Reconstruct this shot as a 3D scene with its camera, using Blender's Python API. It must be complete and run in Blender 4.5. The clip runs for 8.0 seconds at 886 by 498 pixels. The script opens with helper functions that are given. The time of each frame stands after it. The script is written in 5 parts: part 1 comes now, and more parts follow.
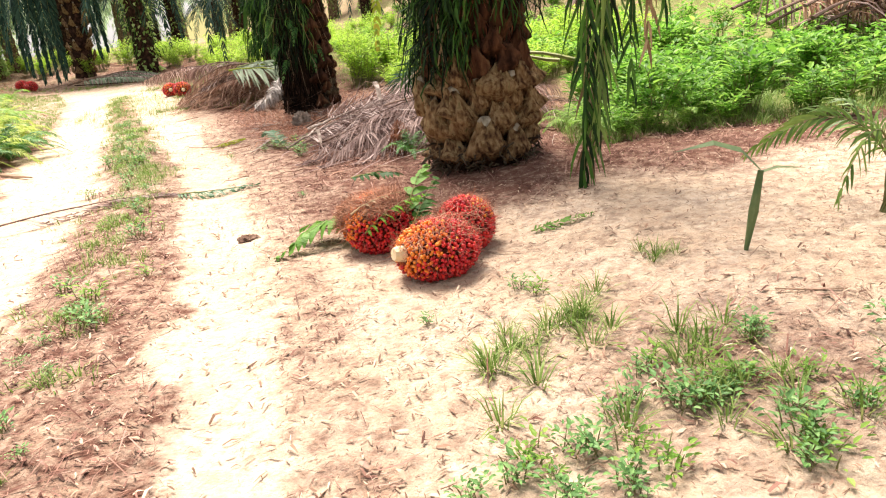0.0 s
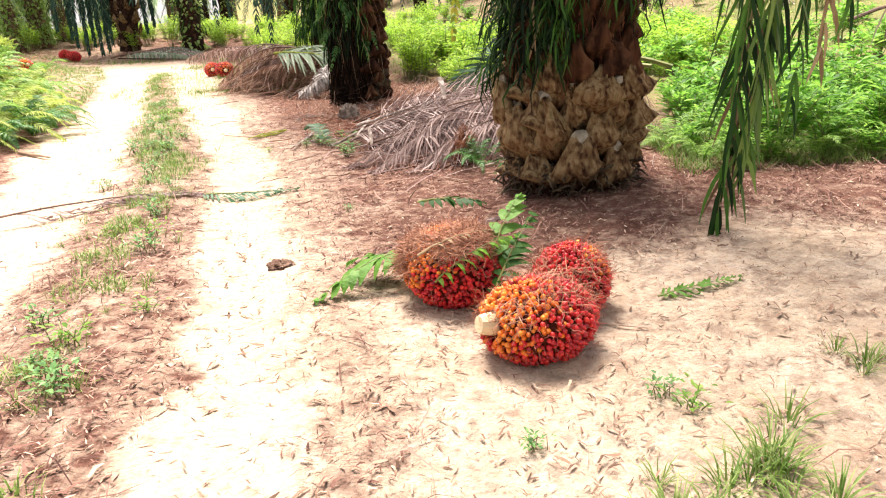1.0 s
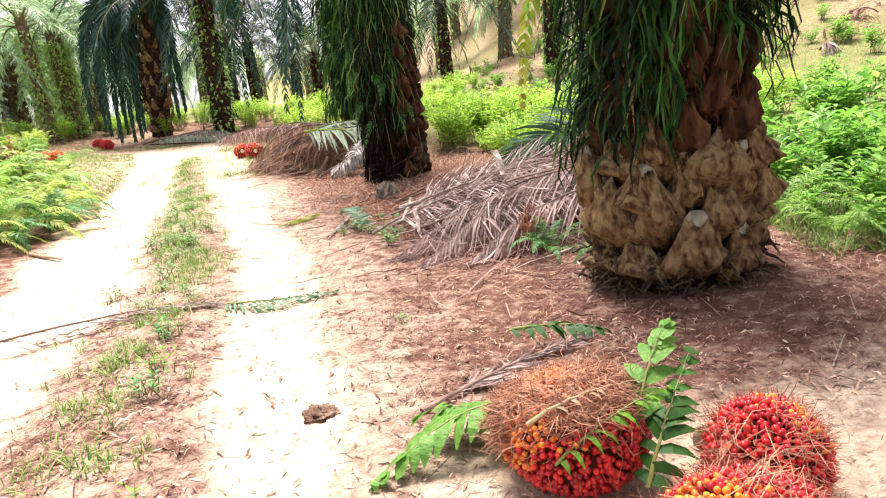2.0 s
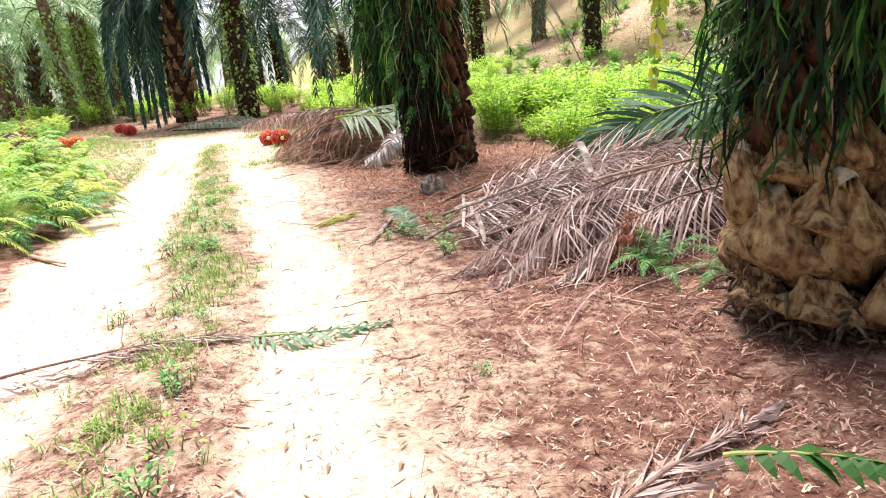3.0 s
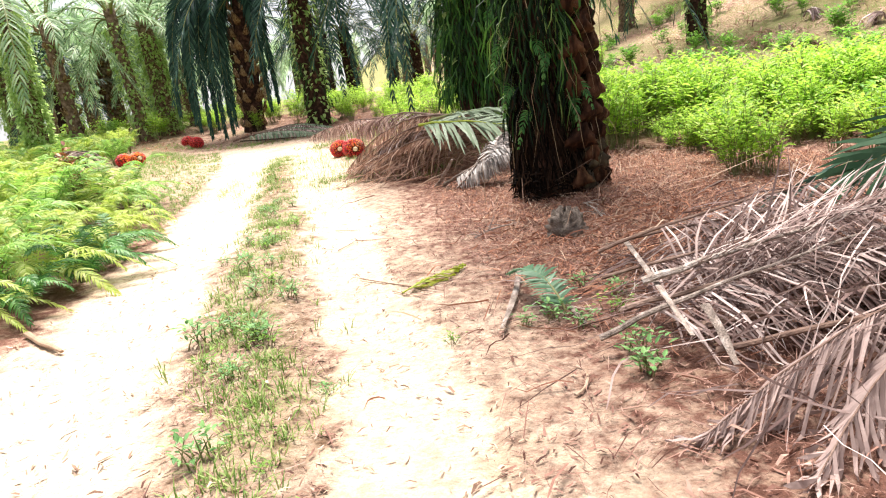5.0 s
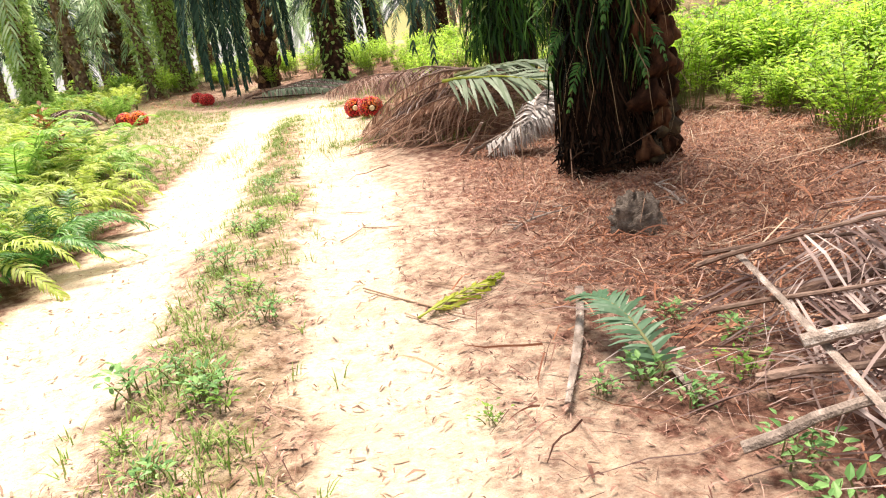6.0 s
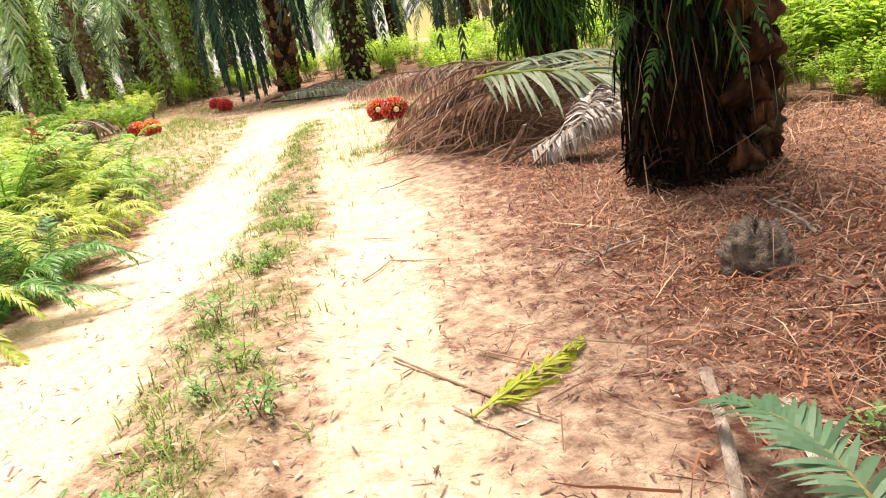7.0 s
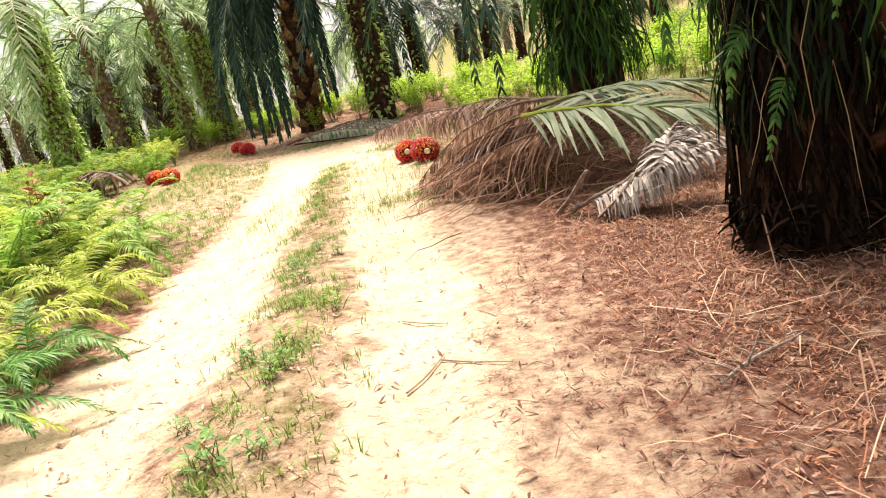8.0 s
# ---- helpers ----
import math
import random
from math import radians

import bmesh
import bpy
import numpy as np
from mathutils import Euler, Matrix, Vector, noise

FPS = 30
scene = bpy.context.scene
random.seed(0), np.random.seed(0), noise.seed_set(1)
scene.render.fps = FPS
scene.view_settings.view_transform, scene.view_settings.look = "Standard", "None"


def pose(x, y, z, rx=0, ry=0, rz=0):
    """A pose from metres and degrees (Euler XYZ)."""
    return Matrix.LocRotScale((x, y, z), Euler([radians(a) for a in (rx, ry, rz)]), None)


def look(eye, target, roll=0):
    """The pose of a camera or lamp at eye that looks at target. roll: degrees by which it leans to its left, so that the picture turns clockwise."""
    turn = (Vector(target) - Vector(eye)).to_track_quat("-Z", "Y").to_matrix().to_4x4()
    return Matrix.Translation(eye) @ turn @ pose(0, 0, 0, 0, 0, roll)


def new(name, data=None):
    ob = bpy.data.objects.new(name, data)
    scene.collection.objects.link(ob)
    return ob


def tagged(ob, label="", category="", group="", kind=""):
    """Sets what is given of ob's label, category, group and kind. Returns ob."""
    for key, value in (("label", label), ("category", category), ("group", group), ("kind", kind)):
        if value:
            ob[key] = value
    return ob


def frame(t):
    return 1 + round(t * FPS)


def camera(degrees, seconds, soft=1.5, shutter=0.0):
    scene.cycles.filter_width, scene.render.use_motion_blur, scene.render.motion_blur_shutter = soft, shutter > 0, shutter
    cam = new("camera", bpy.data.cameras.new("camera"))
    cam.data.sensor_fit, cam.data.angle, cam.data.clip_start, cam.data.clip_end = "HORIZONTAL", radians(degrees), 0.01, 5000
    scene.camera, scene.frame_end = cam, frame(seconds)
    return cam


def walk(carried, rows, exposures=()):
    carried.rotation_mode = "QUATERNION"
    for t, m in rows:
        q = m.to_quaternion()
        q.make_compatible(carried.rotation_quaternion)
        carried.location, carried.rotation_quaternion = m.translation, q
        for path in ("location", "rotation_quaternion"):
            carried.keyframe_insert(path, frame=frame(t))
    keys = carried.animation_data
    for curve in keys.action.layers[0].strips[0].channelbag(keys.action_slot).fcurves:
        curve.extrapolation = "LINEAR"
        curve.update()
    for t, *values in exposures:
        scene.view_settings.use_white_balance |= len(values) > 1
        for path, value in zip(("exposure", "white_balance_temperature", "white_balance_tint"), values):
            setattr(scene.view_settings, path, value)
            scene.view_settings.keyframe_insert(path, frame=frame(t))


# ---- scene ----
cam = camera(67.1, 8.0, 1.15)
EXPO = [(0.0, 1.64, 6450, 17), (2.0, 1.86, 6050, 18), (4.5, 1.82, 5950, 14), (6.5, 1.72, 6800, 17), (8.0, 1.58, 7000, 17)]
PATH = [
    (0, (0.021, -0.032, 1.393), (-0.059, 1.858, 0.744), -6.3),
    (0.5, (-0.128, 0.516, 1.378), (-0.151, 2.44, 0.832), -6.5),
    (1, (-0.318, 1.055, 1.346), (-0.486, 2.938, 0.692), -2.7),
    (1.5, (-0.498, 1.517, 1.353), (-0.578, 3.417, 0.735), -5.2),
    (2, (-0.654, 2.075, 1.337), (-0.907, 4.005, 0.875), -5.9),
    (2.2, (-0.746, 2.266, 1.338), (-1.066, 4.187, 0.884), -4.0),
    (3.3, (-1.23, 3.371, 1.312), (-1.552, 5.279, 0.808), -6.3),
    (3.5, (-1.309, 3.563, 1.313), (-1.638, 5.476, 0.831), -4.8),
    (4, (-1.516, 4.045, 1.325), (-1.723, 5.965, 0.802), -5.2),
    (4.5, (-1.707, 4.58, 1.311), (-2.043, 6.49, 0.821), -7.1),
    (4.7, (-1.812, 4.766, 1.347), (-2.326, 6.644, 0.892), -7.4),
    (5.8, (-2.245, 6.19, 1.307), (-2.771, 8.031, 0.727), -9.7),
    (6, (-2.313, 6.384, 1.295), (-2.914, 8.199, 0.708), -8.5),
    (6.5, (-2.573, 6.819, 1.293), (-3.277, 8.601, 0.719), -8.5),
    (7, (-2.721, 7.345, 1.254), (-3.397, 9.136, 0.672), -10.4),
    (7.5, (-2.979, 7.812, 1.284), (-3.785, 9.571, 0.777), -8.1),
    (8, (-3.197, 8.255, 1.304), (-3.936, 10.052, 0.828), -12.3),
]
walk(cam, [(t, look(eye, target, roll)) for t, eye, target, roll in PATH], exposures=EXPO)

# ---- world and sun: bright overcast, light from ahead and above ----
world = bpy.data.worlds.new("sky")
scene.world = world
world.use_nodes = True
wn = world.node_tree.nodes
sky = wn.new("ShaderNodeTexSky")
sky.sky_type = 'NISHITA'
sky.sun_disc = False
SUN_EL, SUN_AZ = 66.0, -20.0          # degrees; azimuth from +y towards +x
sky.sun_elevation, sky.sun_rotation = radians(SUN_EL), radians(SUN_AZ)
sky.air_density, sky.dust_density, sky.ozone_density = 1.0, 4.0, 0.6
wash = wn.new("ShaderNodeMixRGB")
wash.inputs["Fac"].default_value = 0.55
wash.inputs["Color2"].default_value = (10.6, 10.3, 9.6, 1)
world.node_tree.links.new(sky.outputs["Color"], wash.inputs["Color1"])
world.node_tree.links.new(wash.outputs["Color"], wn["Background"].inputs["Color"])
wn["Background"].inputs["Strength"].default_value = 0.046
sun = new("sun", bpy.data.lights.new("sun", "SUN"))
sun.data.energy, sun.data.angle, sun.data.color = 4.2, radians(28), (1.0, 0.92, 0.79)
sun.matrix_world = look((60 * math.sin(radians(SUN_AZ)) * math.cos(radians(SUN_EL)), 60 * math.cos(radians(SUN_AZ)) * math.cos(radians(SUN_EL)), 60 * math.sin(radians(SUN_EL))), (0, 0, 0))


# ---- materials ----
def mat(name, cols, scale=8.0, rough=0.8, bump=0.3, rnd="", rmix=0.5, trans=0.0, spec=0.3, bscale=0.0, stretch=(1, 1, 1)):
    """Noise and a random value pick a colour from cols; bump from finer noise; trans lets light through leaves."""
    m = bpy.data.materials.new(name)
    m.use_nodes = True
    nt = m.node_tree
    nd, ln = nt.nodes, nt.links.new
    bs = nd["Principled BSDF"]
    bs.inputs["Roughness"].default_value = rough
    bs.inputs["Specular IOR Level"].default_value = spec
    tc = nd.new("ShaderNodeTexCoord")
    mp = nd.new("ShaderNodeMapping")
    mp.inputs["Scale"].default_value = stretch
    ln(tc.outputs["Object"], mp.inputs["Vector"])
    nz = nd.new("ShaderNodeTexNoise")
    nz.inputs["Scale"].default_value, nz.inputs["Detail"].default_value = scale, 6
    ln(mp.outputs["Vector"], nz.inputs["Vector"])
    rng = nd.new("ShaderNodeMapRange")
    rng.inputs["From Min"].default_value, rng.inputs["From Max"].default_value = 0.28, 0.72
    ln(nz.outputs["Fac"], rng.inputs["Value"])
    fac = rng.outputs["Result"]
    if rnd:
        mx = nd.new("ShaderNodeMix")
        mx.inputs["Factor"].default_value = rmix
        ln(fac, mx.inputs["A"])
        if rnd == "island":
            ge = nd.new("ShaderNodeNewGeometry")
            ln(ge.outputs["Random Per Island"], mx.inputs["B"])
        else:
            oi = nd.new("ShaderNodeObjectInfo")
            ln(oi.outputs["Random"], mx.inputs["B"])
        fac = mx.outputs["Result"]
    rp = nd.new("ShaderNodeValToRGB")
    el = rp.color_ramp.elements
    while len(el) < len(cols):
        el.new(0.5)
    for i, c in enumerate(cols):
        el[i].position = i / max(1, len(cols) - 1)
        el[i].color = (*c, 1)
    ln(fac, rp.inputs["Fac"])
    ln(rp.outputs["Color"], bs.inputs["Base Color"])
    n2 = nd.new("ShaderNodeTexNoise")
    n2.inputs["Scale"].default_value, n2.inputs["Detail"].default_value = bscale or scale * 6, 5
    ln(mp.outputs["Vector"], n2.inputs["Vector"])
    bp = nd.new("ShaderNodeBump")
    bp.inputs["Strength"].default_value, bp.inputs["Distance"].default_value = bump, 0.02
    ln(n2.outputs["Fac"], bp.inputs["Height"])
    ln(bp.outputs["Normal"], bs.inputs["Normal"])
    if trans:
        tr = nd.new("ShaderNodeBsdfTranslucent")
        ln(rp.outputs["Color"], tr.inputs["Color"])
        ms = nd.new("ShaderNodeMixShader")
        ms.inputs["Fac"].default_value = trans
        ln(bs.outputs["BSDF"], ms.inputs[1])
        ln(tr.outputs["BSDF"], ms.inputs[2])
        ln(ms.outputs["Shader"], nd["Material Output"].inputs["Surface"])
    return m


def ground_mat():
    m = bpy.data.materials.new("ground_soil")
    m.use_nodes = True
    nt = m.node_tree
    nd, ln = nt.nodes, nt.links.new
    bs = nd["Principled BSDF"]
    bs.inputs["Roughness"].default_value, bs.inputs["Specular IOR Level"].default_value = 0.95, 0.15
    tc = nd.new("ShaderNodeTexCoord")

    def nz(scale, lo, hi):
        n = nd.new("ShaderNodeTexNoise")
        n.inputs["Scale"].default_value, n.inputs["Detail"].default_value, n.inputs["Roughness"].default_value = scale, 8, 0.65
        ln(tc.outputs["Object"], n.inputs["Vector"])
        r = nd.new("ShaderNodeMapRange")
        r.inputs["From Min"].default_value, r.inputs["From Max"].default_value = lo, hi
        ln(n.outputs["Fac"], r.inputs["Value"])
        return r.outputs["Result"]

    def mixc(fac, a, b):
        x = nd.new("ShaderNodeMixRGB")
        ln(fac, x.inputs["Fac"])
        for key, v in (("Color1", a), ("Color2", b)):
            if isinstance(v, tuple):
                x.inputs[key].default_value = (*v, 1)
            else:
                ln(v, x.inputs[key])
        return x.outputs["Color"]

    def attr(key):
        a = nd.new("ShaderNodeAttribute")
        a.attribute_name = key
        return a.outputs["Fac"]

    fine, mid, big = nz(45, 0.32, 0.68), nz(9, 0.35, 0.65), nz(1.3, 0.35, 0.65)
    soil = mixc(mid, SOIL_A, SOIL_B)
    soil = mixc(fine, soil, mixc(big, SOIL_C, SOIL_B))
    sand = mixc(big, SAND_A, SAND_B)
    sand = mixc(nz(28, 0.42, 0.72), sand, SAND_C)
    sand = mixc(nz(4.5, 0.50, 0.74), sand, SAND_C)
    sand = mixc(nz(70, 0.60, 0.74), sand, SAND_D)
    green = mixc(fine, (0.07, 0.12, 0.025), (0.24, 0.30, 0.08))
    green = mixc(mid, green, (0.24, 0.19, 0.09))
    bare = mixc(mid, (0.22, 0.13, 0.09), (0.52, 0.36, 0.27))
    # ragged border between the sand and the soil
    ma = nd.new("ShaderNodeMath")
    ma.operation = 'ADD'
    sb = nd.new("ShaderNodeMath")
    sb.operation = 'MULTIPLY_ADD'
    ln(mid, sb.inputs[0])
    sb.inputs[1].default_value, sb.inputs[2].default_value = 0.7, -0.35
    ln(attr("sand"), ma.inputs[0])
    ln(sb.outputs[0], ma.inputs[1])
    ma.use_clamp = True
    col = mixc(ma.outputs[0], soil, sand)
    col = mixc(attr("bare"), col, bare)
    col = mixc(attr("green"), col, green)
    ln(col, bs.inputs["Base Color"])
    bp = nd.new("ShaderNodeBump")
    bp.inputs["Strength"].default_value, bp.inputs["Distance"].default_value = 0.7, 0.02
    bsum = nd.new("ShaderNodeMath")
    ln(fine, bsum.inputs[0])
    ln(mid, bsum.inputs[1])
    ln(bsum.outputs[0], bp.inputs["Height"])
    ln(bp.outputs["Normal"], bs.inputs["Normal"])
    return m


SOIL_A, SOIL_B, SOIL_C = (0.06, 0.024, 0.016), (0.24, 0.122, 0.086), (0.13, 0.058, 0.04)
SAND_A, SAND_B, SAND_C = (0.66, 0.52, 0.37), (0.75, 0.64, 0.50), (0.53, 0.375, 0.255)
SAND_D = (0.33, 0.21, 0.12)
M_GROUND = ground_mat()
M_LITTER = mat("dry_litter", [(0.03, 0.012, 0.008), (0.16, 0.073, 0.052), (0.29, 0.155, 0.115), (0.46, 0.30, 0.235)], 6, 0.85, 0.3, "island", 0.85)
M_CHIP = mat("pale_chips", [(0.07, 0.035, 0.022), (0.34, 0.21, 0.14), (0.66, 0.52, 0.38)], 6, 0.85, 0.3, "island", 0.85)
M_STUB = mat("red_stubble", [(0.05, 0.016, 0.010), (0.25, 0.10, 0.055), (0.44, 0.20, 0.115), (0.58, 0.36, 0.24)], 6, 0.85, 0.3, "island", 0.8)
M_DEADLEAF = mat("dead_leaflet", [(0.035, 0.02, 0.017), (0.19, 0.12, 0.105), (0.45, 0.34, 0.305), (0.74, 0.63, 0.58)], 5, 0.75, 0.2, "island", 0.8, 0.15)
M_DEADBROWN = mat("brown_leaflet", [(0.07, 0.035, 0.024), (0.33, 0.19, 0.13), (0.66, 0.47, 0.35)], 5, 0.75, 0.2, "island", 0.8, 0.35)
M_DEADRIB = mat("dead_rachis", [(0.05, 0.028, 0.02), (0.15, 0.09, 0.065), (0.30, 0.21, 0.165)], 9, 0.8, 0.5, "object", 0.4, stretch=(1, 1, 1))
M_BUTT = mat("grey_petiole", [(0.10, 0.075, 0.06), (0.30, 0.24, 0.20), (0.60, 0.53, 0.48)], 26, 0.9, 0.8, "object", 0.25, stretch=(1, 0.4, 1))
M_FROND = mat("palm_leaflet", [(0.004, 0.018, 0.013), (0.013, 0.046, 0.031), (0.06, 0.135, 0.088)], 3, 0.5, 0.1, "island", 0.75, 0.2, 0.25)
M_FRONDRIB = mat("palm_rachis", [(0.10, 0.13, 0.03), (0.22, 0.22, 0.06)], 6, 0.5, 0.2)
M_GREENDEAD = mat("cut_leaflet", [(0.06, 0.12, 0.06), (0.20, 0.27, 0.16), (0.40, 0.46, 0.32)], 4, 0.5, 0.2, "island", 0.7, 0.2)
M_YELLOW = mat("yellow_leaflet", [(0.12, 0.20, 0.02), (0.30, 0.36, 0.03), (0.48, 0.44, 0.06)], 4, 0.5, 0.2, "island", 0.7, 0.3)
M_EPI = mat("strap_leaf", [(0.003, 0.012, 0.004), (0.019, 0.066, 0.010), (0.095, 0.24, 0.03)], 3, 0.55, 0.1, "island", 0.8, 0.2, 0.2)
M_EPILIGHT = mat("light_strap_leaf", [(0.05, 0.11, 0.02), (0.13, 0.24, 0.04), (0.25, 0.36, 0.08)], 3, 0.45, 0.1, "island", 0.8, 0.3, 0.4)
M_DRYSTRAP = mat("dry_strap_leaf", [(0.10, 0.06, 0.03), (0.28, 0.19, 0.10), (0.42, 0.33, 0.2)], 3, 0.7, 0.1, "island", 0.8)
M_FERN = mat("fern_leaf", [(0.04, 0.12, 0.018), (0.20, 0.38, 0.055), (0.44, 0.62, 0.15)], 2, 0.5, 0.1, "island", 0.6, 0.5)
M_FERNDARK = mat("dark_fern_leaf", [(0.012, 0.06, 0.012), (0.05, 0.17, 0.03), (0.17, 0.34, 0.08)], 2, 0.45, 0.1, "island", 0.6, 0.35)
M_FERNY = mat("yellow_fern_leaf", [(0.13, 0.22, 0.02), (0.36, 0.47, 0.07), (0.58, 0.62, 0.2)], 2, 0.5, 0.1, "island", 0.6, 0.5)
M_FERNBLUE = mat("young_fern_leaf", [(0.03, 0.09, 0.04), (0.085, 0.18, 0.095), (0.19, 0.31, 0.19)], 2, 0.5, 0.1, "island", 0.6, 0.3)
M_SHRUB = mat("shrub_leaf", [(0.035, 0.13, 0.013), (0.18, 0.40, 0.045), (0.42, 0.64, 0.12)], 2, 0.5, 0.1, "island", 0.75, 0.5)
M_SHRUBY = mat("lime_shrub_leaf", [(0.12, 0.27, 0.014), (0.36, 0.58, 0.05), (0.58, 0.74, 0.13)], 2, 0.5, 0.1, "island", 0.75, 0.5)
M_STEM = mat("green_stem", [(0.10, 0.12, 0.04), (0.22, 0.20, 0.08)], 9, 0.7, 0.2)
M_GRASS = mat("grass_blade", [(0.07, 0.15, 0.02), (0.19, 0.30, 0.06), (0.38, 0.42, 0.16)], 3, 0.6, 0.1, "island", 0.75, 0.3)
M_TRUNK = mat("palm_trunk", [(0.008, 0.005, 0.004), (0.03, 0.015, 0.010), (0.10, 0.052, 0.034)], 9, 0.95, 0.9, bscale=40, spec=0.1)
# lighter copy of palm_trunk, paled for the bright haze far off
M_TRUNKHAZE = mat("haze_pale_trunk", [(0.04, 0.026, 0.018), (0.15, 0.10, 0.068), (0.30, 0.22, 0.155)], 9, 0.95, 0.9, bscale=40, spec=0.1)
M_ROOT = mat("root_mass", [(0.02, 0.015, 0.01), (0.07, 0.05, 0.03), (0.13, 0.11, 0.06)], 14, 0.95, 1.0)
M_BOOT = mat("frond_base", [(0.010, 0.005, 0.003), (0.065, 0.034, 0.018), (0.20, 0.125, 0.06), (0.33, 0.24, 0.125), (0.15, 0.14, 0.055)], 26, 0.95, 1.0, "object", 0.2, bscale=85, stretch=(1, 1, 0.45), spec=0.1)
M_BOOTRED = mat("fibrous_frond_base", [(0.006, 0.003, 0.002), (0.032, 0.014, 0.008), (0.105, 0.048, 0.025), (0.20, 0.12, 0.06)], 13, 0.95, 1.0, "object", 0.3, bscale=55, stretch=(1, 1, 0.25), spec=0.1)
M_CUT = mat("cut_end", [(0.22, 0.18, 0.12), (0.50, 0.45, 0.34)], 20, 0.85, 0.4)
M_RED = mat("red_fruit", [(0.16, 0.003, 0.008), (0.56, 0.014, 0.022), (0.80, 0.05, 0.03)], 30, 0.32, 0.05, "object", 0.8, spec=0.5)
M_ORANGE = mat("orange_fruit", [(0.62, 0.07, 0.01), (0.80, 0.20, 0.015), (0.88, 0.36, 0.04)], 30, 0.32, 0.05, "object", 0.8, spec=0.5)
M_REDI = mat("red_fruit_mass", [(0.16, 0.003, 0.008), (0.56, 0.014, 0.022), (0.80, 0.05, 0.03)], 30, 0.35, 0.05, "island", 0.8, spec=0.5)
M_CORE = mat("bunch_core", [(0.05, 0.008, 0.006), (0.18, 0.04, 0.02)], 20, 0.9, 0.6)
M_SPINE = mat("bunch_spine", [(0.16, 0.03, 0.02), (0.44, 0.13, 0.085), (0.62, 0.30, 0.21)], 12, 0.85, 0.2, "island", 0.8)
M_PALE = mat("fresh_cut_stalk", [(0.66, 0.50, 0.28), (0.85, 0.74, 0.50)], 22, 0.7, 0.4)
M_TERMITE = mat("dark_mound", [(0.07, 0.055, 0.045), (0.17, 0.135, 0.11), (0.27, 0.22, 0.18)], 16, 0.95, 1.0)
M_TWIG = mat("twig_wood", [(0.12, 0.07, 0.04), (0.30, 0.20, 0.13), (0.44, 0.34, 0.26)], 12, 0.85, 0.4, "object", 0.6)
M_HAIR = mat("brown_fibre", [(0.16, 0.06, 0.035), (0.36, 0.17, 0.10), (0.50, 0.28, 0.18)], 12, 0.9, 0.2, "island", 0.8)
# far leaflets: background haze is mixed into their pale green
M_HAZELEAF = mat("haze_pale_leaflet", [(0.09, 0.19, 0.08), (0.27, 0.41, 0.20), (0.54, 0.66, 0.42)], 3, 0.5, 0.1, "island", 0.7, 0.5, 0.4)
M_ORANGEI = mat("orange_fruit_mass", [(0.62, 0.07, 0.01), (0.80, 0.20, 0.015), (0.88, 0.36, 0.04)], 30, 0.32, 0.05, "island", 0.8, spec=0.5)
M_WEED = mat("weed_leaf", [(0.05, 0.13, 0.035), (0.16, 0.33, 0.10), (0.32, 0.50, 0.18)], 2, 0.5, 0.1, "island", 0.7, 0.3)
# brown fibre taken near black, with the trunks' shade in the colour
M_SHADEFIB = mat("shaded_fibre", [(0.002, 0.0015, 0.001), (0.008, 0.005, 0.003), (0.05, 0.028, 0.017)], 6, 0.95, 0.2, "island", 0.8, spec=0.1)
M_LEAF = mat("broad_leaf_green", [(0.04, 0.11, 0.016), (0.12, 0.28, 0.036), (0.26, 0.43, 0.09)], 14, 0.5, 0.3, "island", 0.4, 0.35)
M_GREYLEAF = mat("bleached_leaflet", [(0.12, 0.10, 0.09), (0.38, 0.34, 0.31), (0.70, 0.66, 0.62)], 6, 0.8, 0.3, "island", 0.75)
M_CLOD = mat("clod_soil", [(0.07, 0.035, 0.022), (0.19, 0.11, 0.075), (0.30, 0.2, 0.14)], 18, 0.95, 1.0)
M_BENT = mat("bent_leaf_green", [(0.03, 0.06, 0.02), (0.09, 0.14, 0.05), (0.20, 0.22, 0.09)], 6, 0.6, 0.2)
M_VINE = mat("vine_leaf", [(0.14, 0.27, 0.05), (0.42, 0.60, 0.17), (0.68, 0.78, 0.38)], 2, 0.5, 0.1, "island", 0.75, 0.55)
# copy of strap_leaf darkened to stand for shade on the trunks
M_EPISHADE = mat("shaded_strap_leaf", [(0.0006, 0.0025, 0.001), (0.004, 0.016, 0.004), (0.03, 0.085, 0.014)], 3, 0.6, 0.1, "island", 0.85, 0.15, 0.15)
M_GREENFROND = mat("green_cut_leaflet", [(0.010, 0.036, 0.016), (0.035, 0.09, 0.042), (0.15, 0.22, 0.13)], 4, 0.6, 0.15, "island", 0.8, 0.15, 0.12)
M_HUSK = mat("matted_fibre", [(0.05, 0.015, 0.008), (0.17, 0.06, 0.03), (0.30, 0.13, 0.07)], 22, 0.95, 1.0, bscale=70, stretch=(1, 1, 0.4))


# ---- building helpers ----
def mesh(name, verts, faces, *mats):
    me = bpy.data.meshes.new(name)
    me.from_pydata([tuple(v) for v in verts], [], faces)
    for m in mats:
        me.materials.append(m)
    return me


def part(name, me, parent, label="", m=None):
    ob = new(name, me)
    ob.parent = parent
    if m is not None:
        ob.matrix_basis = m
    return tagged(ob, label)


def smooth(me):
    me.polygons.foreach_set("use_smooth", [True] * len(me.polygons))
    return me


